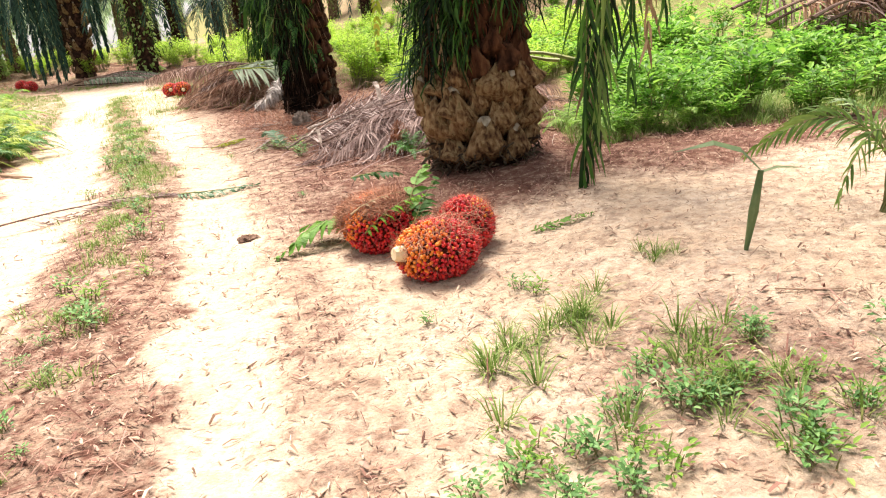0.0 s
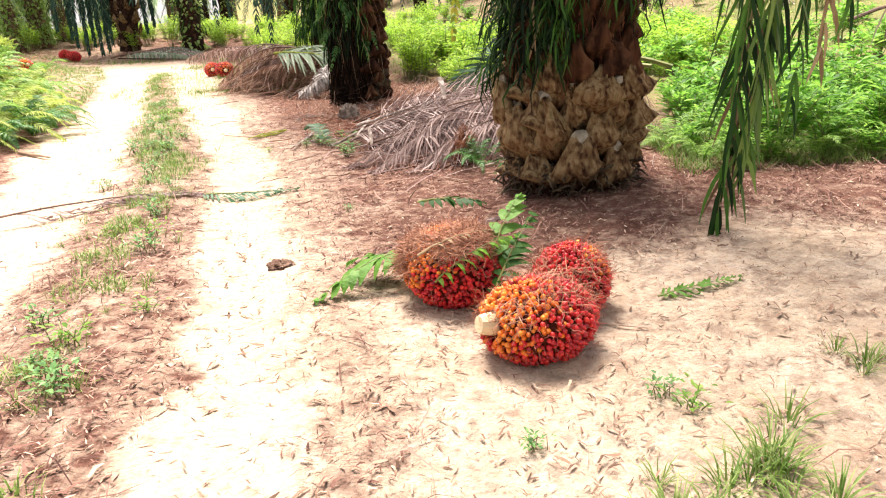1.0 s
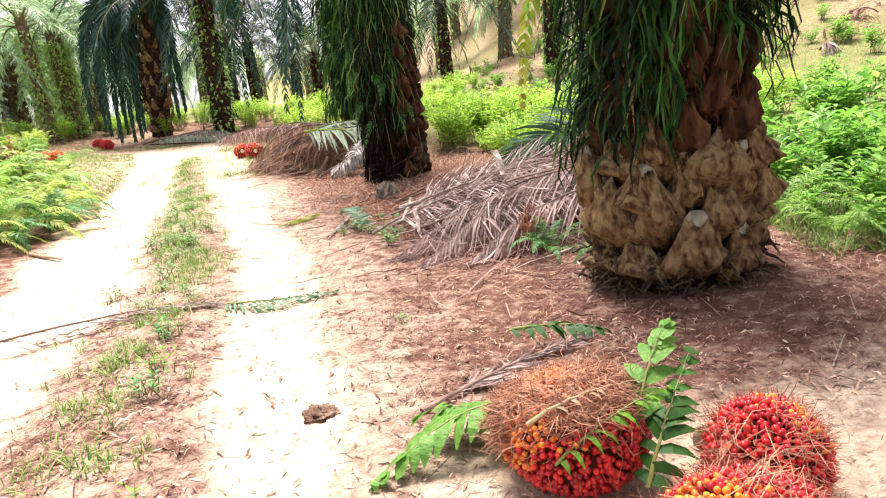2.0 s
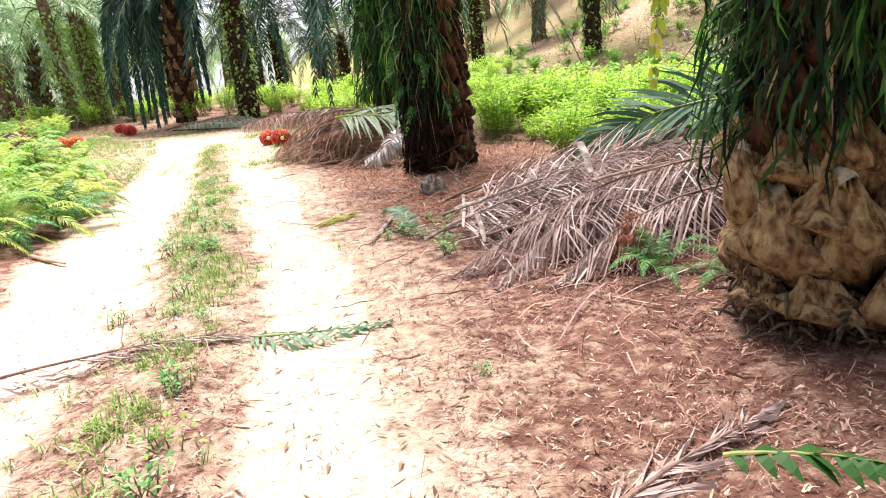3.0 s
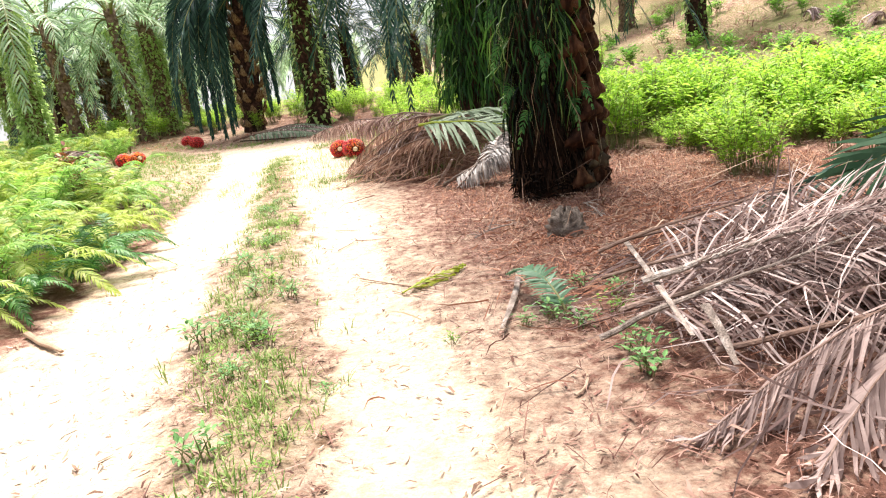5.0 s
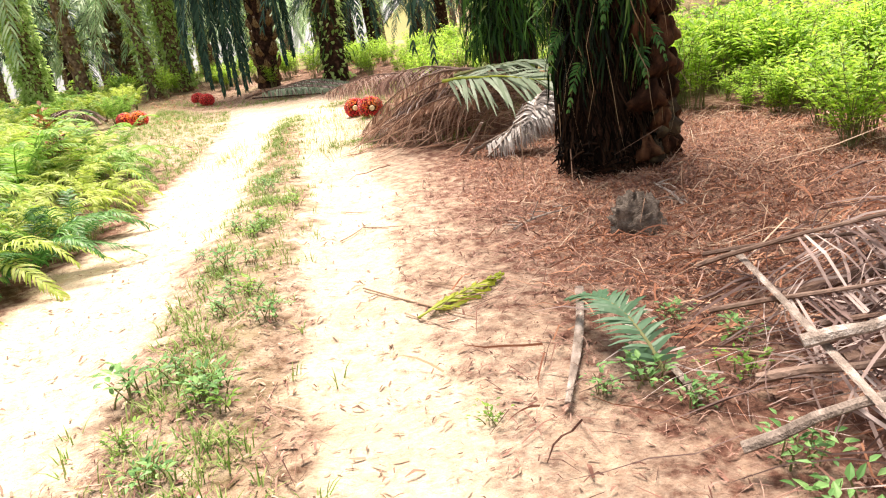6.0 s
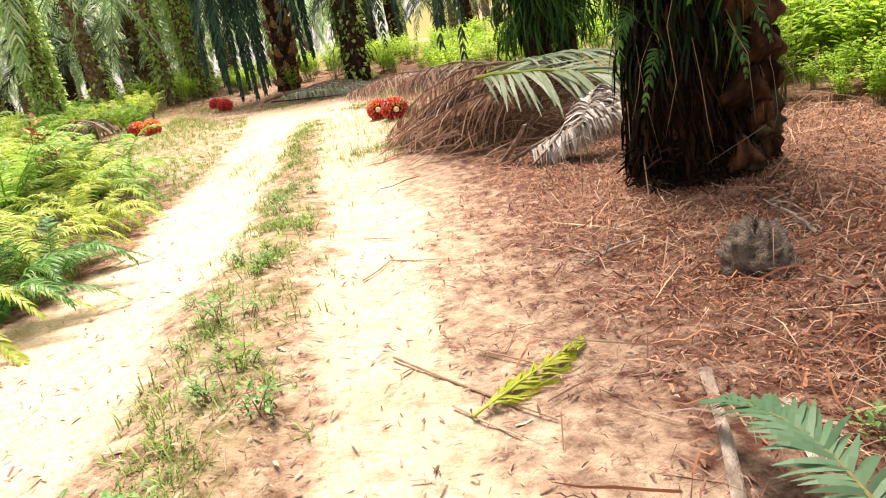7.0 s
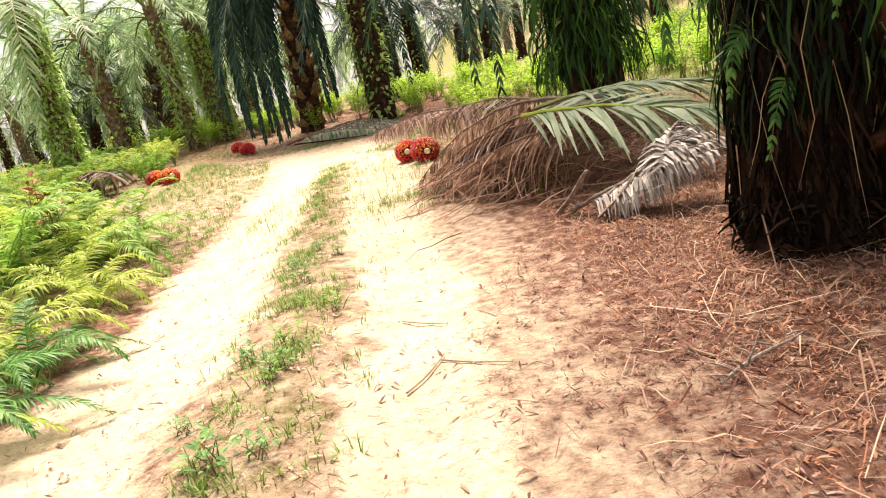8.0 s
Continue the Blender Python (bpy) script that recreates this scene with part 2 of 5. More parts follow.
class Bag:
    """Collects loose strips and tubes into one mesh."""

    def __init__(self):
        self.v, self.f = [], []

    def strip(self, pts, widths, side):
        """A ribbon along pts with the given widths across the direction side."""
        b = len(self.v)
        for p, w in zip(pts, widths):
            self.v += [p - side * (w / 2), p + side * (w / 2)]
        for i in range(len(pts) - 1):
            k = b + 2 * i
            self.f.append((k, k + 1, k + 3, k + 2))

    def tube(self, pts, radii, n=5, flat=1.0):
        b = len(self.v)
        for i, p in enumerate(pts):
            t = (pts[min(i + 1, len(pts) - 1)] - pts[max(i - 1, 0)]).normalized()
            a = t.cross(Vector((0, 0, 1)))
            a = a.normalized() if a.length > 1e-3 else Vector((1, 0, 0))
            c = a.cross(t)
            for k in range(n):
                q = 2 * math.pi * k / n
                self.v.append(p + (a * math.cos(q) + c * (math.sin(q) * flat)) * radii[i])
        for i in range(len(pts) - 1):
            for k in range(n):
                j = (k + 1) % n
                self.f.append((b + i * n + k, b + i * n + j, b + (i + 1) * n + j, b + (i + 1) * n + k))
        self.f.append(tuple(b + k for k in reversed(range(n))))
        e = b + (len(pts) - 1) * n
        self.f.append(tuple(e + k for k in range(n)))

    def leaf(self, base, way, up, length, width, droop=0.2):
        """A pointed oval leaf, folded a little along its middle."""
        side = way.cross(up)
        side = side.normalized() if side.length > 1e-4 else Vector((1, 0, 0))
        up = side.cross(way)
        b = len(self.v)
        mid = base + way * (length * 0.5) - up * (droop * length * 0.15)
        tip = base + way * length - up * (droop * length * 0.6)
        lift = up * (width * 0.18)
        self.v += [base, base + way * (length * 0.32) + side * (width / 2) + lift, base + way * (length * 0.32) - side * (width / 2) + lift, mid, base + way * (length * 0.7) + side * (width * 0.36) - up * (droop * length * 0.25) + lift, base + way * (length * 0.7) - side * (width * 0.36) - up * (droop * length * 0.25) + lift, tip]
        self.f += [(b, b + 1, b + 3), (b, b + 3, b + 2), (b + 1, b + 4, b + 6, b + 3), (b + 3, b + 6, b + 5, b + 2)]

    def mesh(self, name, *mats):
        return mesh(name, self.v, self.f, *mats)


def bez(a, b, c, s):
    return a * ((1 - s) ** 2) + b * (2 * s * (1 - s)) + c * (s * s)


def bez_t(a, b, c, s):
    return ((b - a) * (2 * (1 - s)) + (c - b) * (2 * s)).normalized()


def frond(a, b, c, n, ll, lw, droop, rng, rach=0.03, start=0.16, limp=0.0, spread=62.0, miss=0.0, upv=None, flop=0.0):
    """A pinnate leaf along the curve a, b, c: a bag with the rachis and a bag with the leaflets."""
    a, b, c = Vector(a), Vector(b), Vector(c)
    rib, lea = Bag(), Bag()
    steps = 14
    pts = [bez(a, b, c, i / steps) + Vector((rng.uniform(-1, 1), rng.uniform(-1, 1), rng.uniform(-1, 1))) * (rach * 0.35) for i in range(steps + 1)]
    rib.tube(pts, [rach * (1.5 * (1 - i / steps) ** 1.6 + 0.22) * rng.uniform(0.88, 1.1) for i in range(steps + 1)], 7, 0.6)
    up0 = Vector(upv) if upv else Vector((0, 0, 1))
    for i in range(n):
        s = start + (1 - start) * (i + rng.uniform(-0.3, 0.3)) / (n - 1)
        s = min(max(s, start), 1)
        p, t = bez(a, b, c, s), bez_t(a, b, c, s)
        side0 = t.cross(up0)
        side0 = side0.normalized() if side0.length > 0.05 else Vector((1, 0, 0))
        upl = side0.cross(t)
        for sg in (-1, 1):
            if rng.random() < miss:
                continue
            ang = radians(spread * (1 - 0.62 * s) + rng.uniform(-9, 9) * (1 + 2 * limp))
            way = (t * math.cos(ang) + side0 * (sg * math.sin(ang)) + upl * (rng.uniform(-0.05, 0.35) * (1 - limp) - flop)).normalized()
            ln_ = ll * (0.30 + 0.70 * math.sin(math.pi * min(1, 0.12 + 0.86 * s) ** 0.85)) * rng.uniform(0.82, 1.1)
            q, w = [p], way.copy()
            for k in range(3):
                w = (w + Vector((rng.uniform(-1, 1) * limp * 0.4, rng.uniform(-1, 1) * limp * 0.4, -droop * (0.5 + 0.6 * k) + rng.uniform(-1, 1) * limp * 0.2))).normalized()
                q.append(q[-1] + w * (ln_ / 3))
            sd = way.cross(upl)
            sd = (sd.normalized() * 0.8 + upl * 0.45 * rng.uniform(-1, 1)).normalized() if sd.length > 0.02 else upl
            lea.strip(q, [lw * 0.7, lw, lw * 0.75, lw * 0.12], sd)
    return rib, lea


def clamp_ground(bag, lift=0.006, jit=0.02, rng=random):
    """Lays what would sink into the ground upon it."""
    for k, v in enumerate(bag.v):
        h = ground_z(v.x, v.y) + lift + rng.random() * jit
        if v.z < h:
            bag.v[k] = Vector((v.x, v.y, h))


# ---- the lie of the land ----
EDGE_Y = (-5.0, 0.0, 1.8, 3.54, 7.55, 10.7, 12.25, 14.1, 19.0, 25.0, 35.0, 60.0)
EDGE_X = (1.2, -0.1, -0.63, -1.18, -2.56, -4.15, -4.75, -5.69, -7.9, -11.8, -20.0, -45.0)


def sstep(a, b, v):
    u = np.clip((np.asarray(v, float) - a) / (b - a), 0, 1)
    return u * u * (3 - 2 * u)


def along(x, y):
    """Metres to the right of the track's right border."""
    e = 0.25
    f = np.interp(y, EDGE_Y, EDGE_X)
    g = (np.interp(np.asarray(y) + e, EDGE_Y, EDGE_X) - np.interp(np.asarray(y) - e, EDGE_Y, EDGE_X)) / (2 * e)
    return (x - f) / np.sqrt(1 + g * g)


def rut_w(y):
    return np.interp(y, (2, 4, 7, 10, 13, 15.5), (0.46, 0.52, 0.6, 0.6, 0.8, 1.0))


def height(x, y):
    d = along(x, y)
    w = rut_w(y)
    near = 1 - sstep(17, 24, y)
    z = 0.13 * sstep(0.9, 2.7, d) * (1 - sstep(20, 30, y))
    z = z - 0.03 * near * np.exp(-((d + w / 2) / (0.42 * w)) ** 2)
    z = z - 0.035 * near * np.exp(-((d + 2.0) / 0.5) ** 2)
    z = z + 0.045 * near * np.exp(-((d + (w + 1.4) / 2) / 0.4) ** 2)
    z = z + 0.25 * sstep(-2.7, -4.4, d) * (1 - sstep(26, 40, y))
    z = z + np.interp(y, (14, 18, 24, 30), (0, 0.19, 0.42, 1.0)) * (1 - sstep(30, 60, y)) + 2.0 * sstep(30, 70, y)
    hill = sstep(0, 22, x + 0.35 * np.maximum(0, y - 18) + 2) * np.maximum(0, y - 17)
    return z + 0.22 * hill * (1 - 0.6 * sstep(60, 140, y)) + 0.03 * np.maximum(0, np.asarray(x) - 3)


ROW_Y = np.arange(-6, 62, 0.05)
ROW_F = np.interp(ROW_Y, EDGE_Y, EDGE_X)
ROW_G = np.sqrt(1 + ((np.interp(ROW_Y + 0.25, EDGE_Y, EDGE_X) - np.interp(ROW_Y - 0.25, EDGE_Y, EDGE_X)) / 0.5) ** 2)
ROW_F, ROW_G = ROW_F.tolist(), ROW_G.tolist()
GRID_X, GRID_Y = np.arange(-36, 20, 0.1), np.arange(-6, 45, 0.1)
GRID = height(*np.meshgrid(GRID_X, GRID_Y)).tolist()


def off(x, y):
    """The same as along(), quick, for one place."""
    i = min(max(int((y + 6) / 0.05), 0), len(ROW_F) - 1)
    return (x - ROW_F[i]) / ROW_G[i]


def ground_z(x, y):
    u, v = (x + 36) * 10, (y + 6) * 10
    i, j = int(u), int(v)
    if u < 0 or v < 0 or i >= len(GRID[0]) - 1 or j >= len(GRID) - 1:
        return float(height(x, y))
    u, v = u - i, v - j
    a, b = GRID[j], GRID[j + 1]
    return (a[i] * (1 - u) + a[i + 1] * u) * (1 - v) + (b[i] * (1 - u) + b[i + 1] * u) * v


def ramp(a, b, v):
    u = min(max((v - a) / (b - a), 0.0), 1.0)
    return u * u * (3 - 2 * u)


def rut1(y):
    pts = ((2, 0.46), (4, 0.52), (7, 0.6), (10, 0.6), (13, 0.8), (15.5, 1.0))
    if y <= 2:
        return 0.46
    for (a, p), (b, q) in zip(pts, pts[1:]):
        if y <= b:
            return p + (q - p) * (y - a) / (b - a)
    return 1.0


def wob(x, y, s, seed=0.0):
    return noise.noise(Vector((x * s, y * s, seed)))


def sand_of(x, y):
    """1 on the bare wheel tracks, less on the pale chip-strewn soil, 0 on litter."""
    d = off(x, y) + 0.17 * wob(x, y, 2.3) + 0.13 * wob(x, y, 7.0, 3.0)
    w = rut1(y)
    fade = (1 - 0.75 * ramp(20.5, 25, y)) * (1 - ramp(30, 40, y))
    right = (ramp(-w - 0.12, -w + 0.1, d) * (1 - ramp(-0.1, 0.22, d)))
    left = (ramp(-2.75, -2.4, d) * (1 - ramp(-1.6, -1.3, d)))
    if y > 13.0:
        both = (ramp(-2.75, -2.4, d) * (1 - ramp(-0.1, 0.3, d)))
        right = max(right, both * (ramp(16.5, 19, y)))
    verge = 0.5 * ((1 - ramp(0.15, 1.0, d + 0.25 * wob(x, y, 3.0, 17))) * ramp(-0.1, 0.1, d))
    middle = (0.22 + 0.14 * ramp(4.5, 7.0, y)) * (ramp(-2.4, -2.0, d) * (1 - ramp(-0.4, -0.1, d)))
    # pale open soil on the near right, before the palm's litter
    pale = (ramp(0.05, 0.5, d) * (1 - ramp(4.3, 5.2, y - 0.28 * (x - 0.6) + 0.5 * wob(x, y, 1.1, 5)))) * (0.8 - 0.5 * math.exp(-((x - 1.0) / 0.55) ** 2 - ((y - 2.2) / 0.5) ** 2))
    far = 0.5 * (ramp(-6.5, -5.5, d) * (1 - ramp(-2.6, -2.3, d)) * ramp(13, 16, y))
    patch = 0.9 * math.exp(-((x + 10.7) / 0.55) ** 2 - ((y - 15.7) / 0.55) ** 2)
    return max(right, left, verge, middle, pale, far, patch) * fade


def green_of(x, y):
    d = off(x, y)
    w = rut1(y)
    strip = 0.55 * (math.exp(-((d + (w + 1.4) / 2) / 0.3) ** 2) * ramp(5.5, 8.5, y)) * (0.5 + 0.7 * wob(x, y, 3.1, 9))
    right = (ramp(6.1, 6.9, y - 0.1 * x) * ramp(1.0, 1.8, x - 0.06 * (y - 6))) * 0.9
    beyond = (ramp(14.5, 17, y) * ramp(3.5, 5, d)) * 0.85
    left = (ramp(-3.0, -4.4, d)) * 0.6 * (0.75 + 0.5 * wob(x, y, 1.7, 27))
    hillbare = (ramp(22, 27, y) * ramp(3, 8, d))
    strip = max(strip, 0.85 * ramp(34, 40, y))
    return max(0.0, min(1.0, max(strip, right, beyond, left) * (1 - 0.75 * hillbare * (0.55 + 1.3 * wob(0.5 * x, 2.5 * y, 0.35, 4)))))


def bare_of(x, y):
    d = off(x, y)
    return (ramp(20, 26, y) * ramp(2, 6, d)) * max(0.0, min(1.0, 0.72 + 1.5 * wob(0.5 * x, 3.0 * y, 0.25, 2) + 0.8 * wob(x, y, 0.9, 12)))


def make_ground():
    def axis(lo, hi, a, b, step):
        fine = list(np.arange(a, b, step))
        left, v, s = [], a, step
        while v > lo:
            s *= 1.16
            v -= s
            left.append(v)
        right, v, s = [], fine[-1], step
        while v < hi:
            s *= 1.16
            v += s
            right.append(v)
        return np.array(left[::-1] + fine + right)
    xs, ys = axis(-400, 400, -9.0, 3.6, 0.07), axis(-300, 600, 0.6, 16.0, 0.07)
    gx, gy = np.meshgrid(xs, ys)
    gz = height(gx, gy)
    nx, ny = len(xs), len(ys)
    verts, sand, green, bare = [], [], [], []
    for x, y, z in zip(gx.ravel(), gy.ravel(), gz.ravel()):
        s = sand_of(x, y)
        z += 0.018 * (1 - 0.7 * s) * wob(x, y, 5.0, 7) + 0.010 * wob(x, y, 13.0, 8) + 0.05 * wob(x, y, 0.6, 6) * (1 if abs(x) > 10 else 0)
        if y > 22:
            z += 0.5 * wob(x, y, 0.18, 11) * min(1, (y - 22) / 10)
        verts.append((x, y, z))
        sand.append(s)
        green.append(green_of(x, y))
        bare.append(bare_of(x, y))
    faces = [(j * nx + i, j * nx + i + 1, (j + 1) * nx + i + 1, (j + 1) * nx + i) for j in range(ny - 1) for i in range(nx - 1)]
    me = smooth(mesh("ground", verts, faces, M_GROUND))
    for key, vals in (("sand", sand), ("green", green), ("bare", bare)):
        me.attributes.new(key, 'FLOAT', 'POINT').data.foreach_set("value", vals)
    tagged(new("ground", me), "sandy plantation ground with two wheel tracks and brown litter", "ground", kind="structure")


make_ground()


# ---- loose litter ----
def flakes(name, label, category, count, box, keep, size, mat_, seed, upright=0.0, slim=0.28, lift=0.004):
    """Curled scraps strewn over the box (x0, x1, y0, y1), kept by keep(x, y)."""
    rng = random.Random(seed)
    bag = Bag()
    made = 0
    for _ in range(count * 6):
        if made >= count:
            break
        x, y = rng.uniform(box[0], box[1]), rng.uniform(box[2], box[3])
        if rng.random() > keep(x, y):
            continue
        made += 1
        L = rng.uniform(*size) * rng.choice((0.6, 1, 1, 1.5))
        w = L * slim * rng.uniform(0.5, 1.5)
        az = rng.uniform(0, 2 * math.pi)
        el = rng.uniform(-0.12, 0.25) + (rng.random() ** 0.6) * upright
        way = Vector((math.cos(az) * math.cos(el), math.sin(az) * math.cos(el), math.sin(el)))
        side = Vector((-math.sin(az), math.cos(az), rng.uniform(-0.5, 0.5))).normalized()
        p = Vector((x, y, ground_z(x, y) + lift + rng.random() * 0.012))
        bend = Vector((0, 0, rng.uniform(-0.1, 0.3) * L))
        bag.strip([p, p + way * (L / 2) + bend, p + way * L], [w * 0.7, w, w * 0.3], side)
    me = bag.mesh(name, mat_)
    return tagged(new(name, me), label, category, kind="stuff")


def litter_keep(x, y):
    s = sand_of(x, y)
    return max(0.0, 1 - 1.25 * s) * (1 - 0.7 * green_of(x, y)) * (0.55 + 0.9 * wob(x, y, 1.6, 21))


def chip_keep(x, y):
    d = off(x, y)
    return 0.75 if (d > 0.2 and y < 5.5) else (0.35 if sand_of(x, y) < 0.85 else 0.07)


def stub_keep(x, y):
    d = off(x, y)
    return 0.9 * ramp(0.55, 1.5, d + 0.3 * wob(x, y, 2.0, 19)) if d < 4.5 else 0.0


flakes("leaf_litter", "brown chopped dry leaf litter on the soil", "litter", 70000, (-4.6, 3.2, 1.0, 14.5), litter_keep, (0.010, 0.040), M_LITTER, 1, slim=0.2, upright=0.25)
flakes("leaf_litter", "thin dry brown stalks strewn over the soil", "litter", 15000, (-4.6, 3.0, 1.0, 14.5), litter_keep, (0.04, 0.16), M_LITTER, 2, slim=0.028, lift=0.008)
flakes("wood_chips", "pale dry chips scattered on sandy soil", "litter", 24000, (-3.0, 3.6, 0.9, 7.0), chip_keep, (0.008, 0.038), M_CHIP, 3, slim=0.18)
flakes("track_crumbs", "small dry scraps on the wheel tracks", "litter", 10500, (-9.0, 0.0, 1.0, 19.0), lambda x, y: 0.8 if -2.7 < off(x, y) < 0.1 else 0.0, (0.010, 0.05), M_CHIP, 4, slim=0.18)
flakes("leaf_litter", "brown leaf litter under the far palms", "litter", 11000, (-20, -3, 14.5, 33), lambda x, y: max(0.0, 0.8 - sand_of(x, y)) * (0.6 + 0.9 * wob(x, y, 0.7, 23)), (0.03, 0.12), M_STUB, 8, slim=0.2, upright=0.3)
flakes("dry_stubble", "short reddish-brown dry weed stubble", "litter", 17000, (-4.6, 0.6, 9.4, 14.6), stub_keep, (0.018, 0.05), M_STUB, 5, upright=0.9, slim=0.11)
flakes("leaf_litter", "reddish-brown dead leaf scraps among the stubble", "litter", 42000, (-4.6, 0.6, 9.0, 14.6), stub_keep, (0.010, 0.034), M_STUB, 15, upright=0.3, slim=0.26)
flakes("leaf_litter", "thin pale dry stems lying in the stubble", "litter", 8000, (-4.6, 0.6, 9.0, 14.6), stub_keep, (0.04, 0.15), M_CHIP, 16, upright=0.15, slim=0.022, lift=0.015)
flakes("leaf_litter", "long pale dry stems lying in the stubble", "litter", 260, (-4.4, 0.6, 9.4, 14.0), stub_keep, (0.25, 0.6), M_CHIP, 18, upright=0.06, slim=0.011, lift=0.03)


# ---- palms ----
def trunk_mesh(h, r0, r1, lean, rng, rings=30, seg=22, mat_=M_TRUNK):
    v, f = [], []
    for i in range(rings + 1):
        s = i / rings
        z = -0.15 + (h + 0.15) * s
        r = r0 + (r1 - r0) * s + 0.05 * math.exp(-s * h * 3)
        for k in range(seg):
            q = 2 * math.pi * k / seg
            w = r * (1 + 0.10 * noise.noise(Vector((math.cos(q) * 2, math.sin(q) * 2, z * 5 + r0 * 50))) + 0.05 * math.cos(3 * q + i * 1.9))
            v.append((w * math.cos(q) + lean[0] * z, w * math.sin(q) + lean[1] * z, z))
    for i in range(rings):
        for k in range(seg):
            j = (k + 1) % seg
            f.append((i * seg + k, i * seg + j, (i + 1) * seg + j, (i + 1) * seg + k))
    f.append(tuple(rings * seg + k for k in range(seg)))
    return smooth(mesh("trunk", v, f, mat_))


def boot_mesh(seed, wid, tall, thick, skin=M_BOOT):
    """The stub of a cut leaf stalk: a broad swollen scale that narrows upwards to a cut tip. Its back lies on y = 0, it swells to -y."""
    rng = random.Random(seed)
    loops = ((0.0, 0.62, 0.25, 0.1), (0.08, 0.92, 0.6, 0.06), (0.2, 1.0, 0.9, 0.02), (0.36, 0.88, 1.0, -0.02), (0.54, 0.64, 0.9, -0.08), (0.72, 0.42, 0.68, -0.16), (0.88, 0.28, 0.5, -0.26), (1.0, 0.2, 0.36, -0.34))
    v, f, n = [], [], 16
    for s, a, b, o in loops:
        for k in range(n):
            q = 2 * math.pi * k / n
            j = 1 + 0.10 * rng.uniform(-1, 1) + 0.5 * noise.noise(Vector((math.cos(q) * 1.8, s * 4 + seed, math.sin(q) * 1.8)))
            keel = 1 + 0.45 * max(0.0, math.sin(q)) ** 5
            v.append((wid / 2 * a * math.cos(q) * j, -thick * 0.5 * b * (1 + math.sin(q) * keel) * j + o * tall * 0.35, s * tall + (0.06 * tall * math.cos(q * 2 + seed) if 0 < s < 1 else -0.2 * tall * max(0.0, math.sin(q)))))
    for i in range(len(loops) - 1):
        for k in range(n):
            j = (k + 1) % n
            f.append((i * n + k, i * n + j, (i + 1) * n + j, (i + 1) * n + k))
    f.append(tuple(range(n - 1, -1, -1)))
    f.append(tuple((len(loops) - 1) * n + k for k in range(n)))
    me = smooth(mesh("frond_base", v, f, skin, M_CUT))
    if skin is M_BOOT and seed % 5 < 3:
        for pl in me.polygons:
            pl.material_index = 1 if pl.center.z > tall * 0.90 else 0
    return me


def boots(palm, r_of, z0, z1, rows, around, wid, tall, thick, seed, tilt=10.0, lean=(0, 0), a0=0.0, a1=360.0, skin=M_BOOT):
    kinds = [boot_mesh(seed + k, wid * (0.8 + 0.1 * k), tall * (1.12 - 0.07 * k), thick * (0.85 + 0.08 * k), skin) for k in range(5)]
    rng = random.Random(seed)
    for r in range(rows):
        z = z0 + (z1 - z0) * r / max(1, rows - 1)
        for k in range(around):
            q = a0 + (a1 - a0) * (k + 0.5 * (r % 2)) / around + rng.uniform(-4, 4)
            rad = r_of(z)
            zz = z + rng.uniform(-0.03, 0.03)
            m = Matrix.Translation((lean[0] * zz, lean[1] * zz, 0)) @ pose(0, 0, 0, 0, 0, q) @ pose(0, -rad - rng.uniform(-0.02, 0.03), zz + rng.uniform(-0.03, 0.03), tilt + rng.uniform(-6, 7), rng.uniform(-12, 12), rng.uniform(-12, 12))
            part("frond_base", kinds[rng.randrange(5)], palm, "", m @ Matrix.Scale(rng.uniform(0.82, 1.12), 4))


def straps(palm, name, label, r_of, zlo, zhi, count, length, width, mat_, seed, a0=0.0, a1=360.0, out=0.10, lean=(0, 0), keep=None):
    """Long strap leaves that spring from the trunk and hang down."""
    rng = random.Random(seed)
    bag = Bag()
    for _ in range(count):
        q = radians(rng.uniform(a0, a1))
        z = rng.uniform(zlo, zhi)
        if keep and not keep(math.degrees(q), z):
            continue
        L = rng.uniform(*length)
        rad = Vector((math.cos(q), math.sin(q), 0))
        tan = Vector((-math.sin(q), math.cos(q), 0))
        p = rad * (r_of(z) - 0.03) + Vector((lean[0] * z, lean[1] * z, z))
        o = rng.uniform(0.15, 1.0) ** 1.5 * 1.9 * out
        sw = tan * rng.uniform(-0.35, 0.35) * L
        z_end = max(z - L, 0.05)
        L = z - z_end
        wv = tan * (rng.uniform(-0.05, 0.05) * L)
        pts = [p, p + rad * (o * 0.7) + Vector((0, 0, 0.15 * L)), p + rad * (o * 1.25) + sw * 0.4 + wv - Vector((0, 0, L * 0.22)), p + rad * (o * 1.35) + sw * 0.8 - wv - Vector((0, 0, L * 0.6)), p + rad * (o * rng.uniform(0.9, 1.6)) + sw * 1.3 - Vector((0, 0, L))]
        w = width * rng.uniform(0.6, 1.3)
        tw = (tan * rng.uniform(0.3, 1) + rad * rng.uniform(-1, 1) + Vector((0, 0, rng.uniform(-0.4, 0.4)))).normalized()
        bag.strip(pts, [w * 0.4, w * 0.8, w, w * 0.9, w * 0.08], tw)
    return part(name, bag.mesh(name, mat_), palm, label)


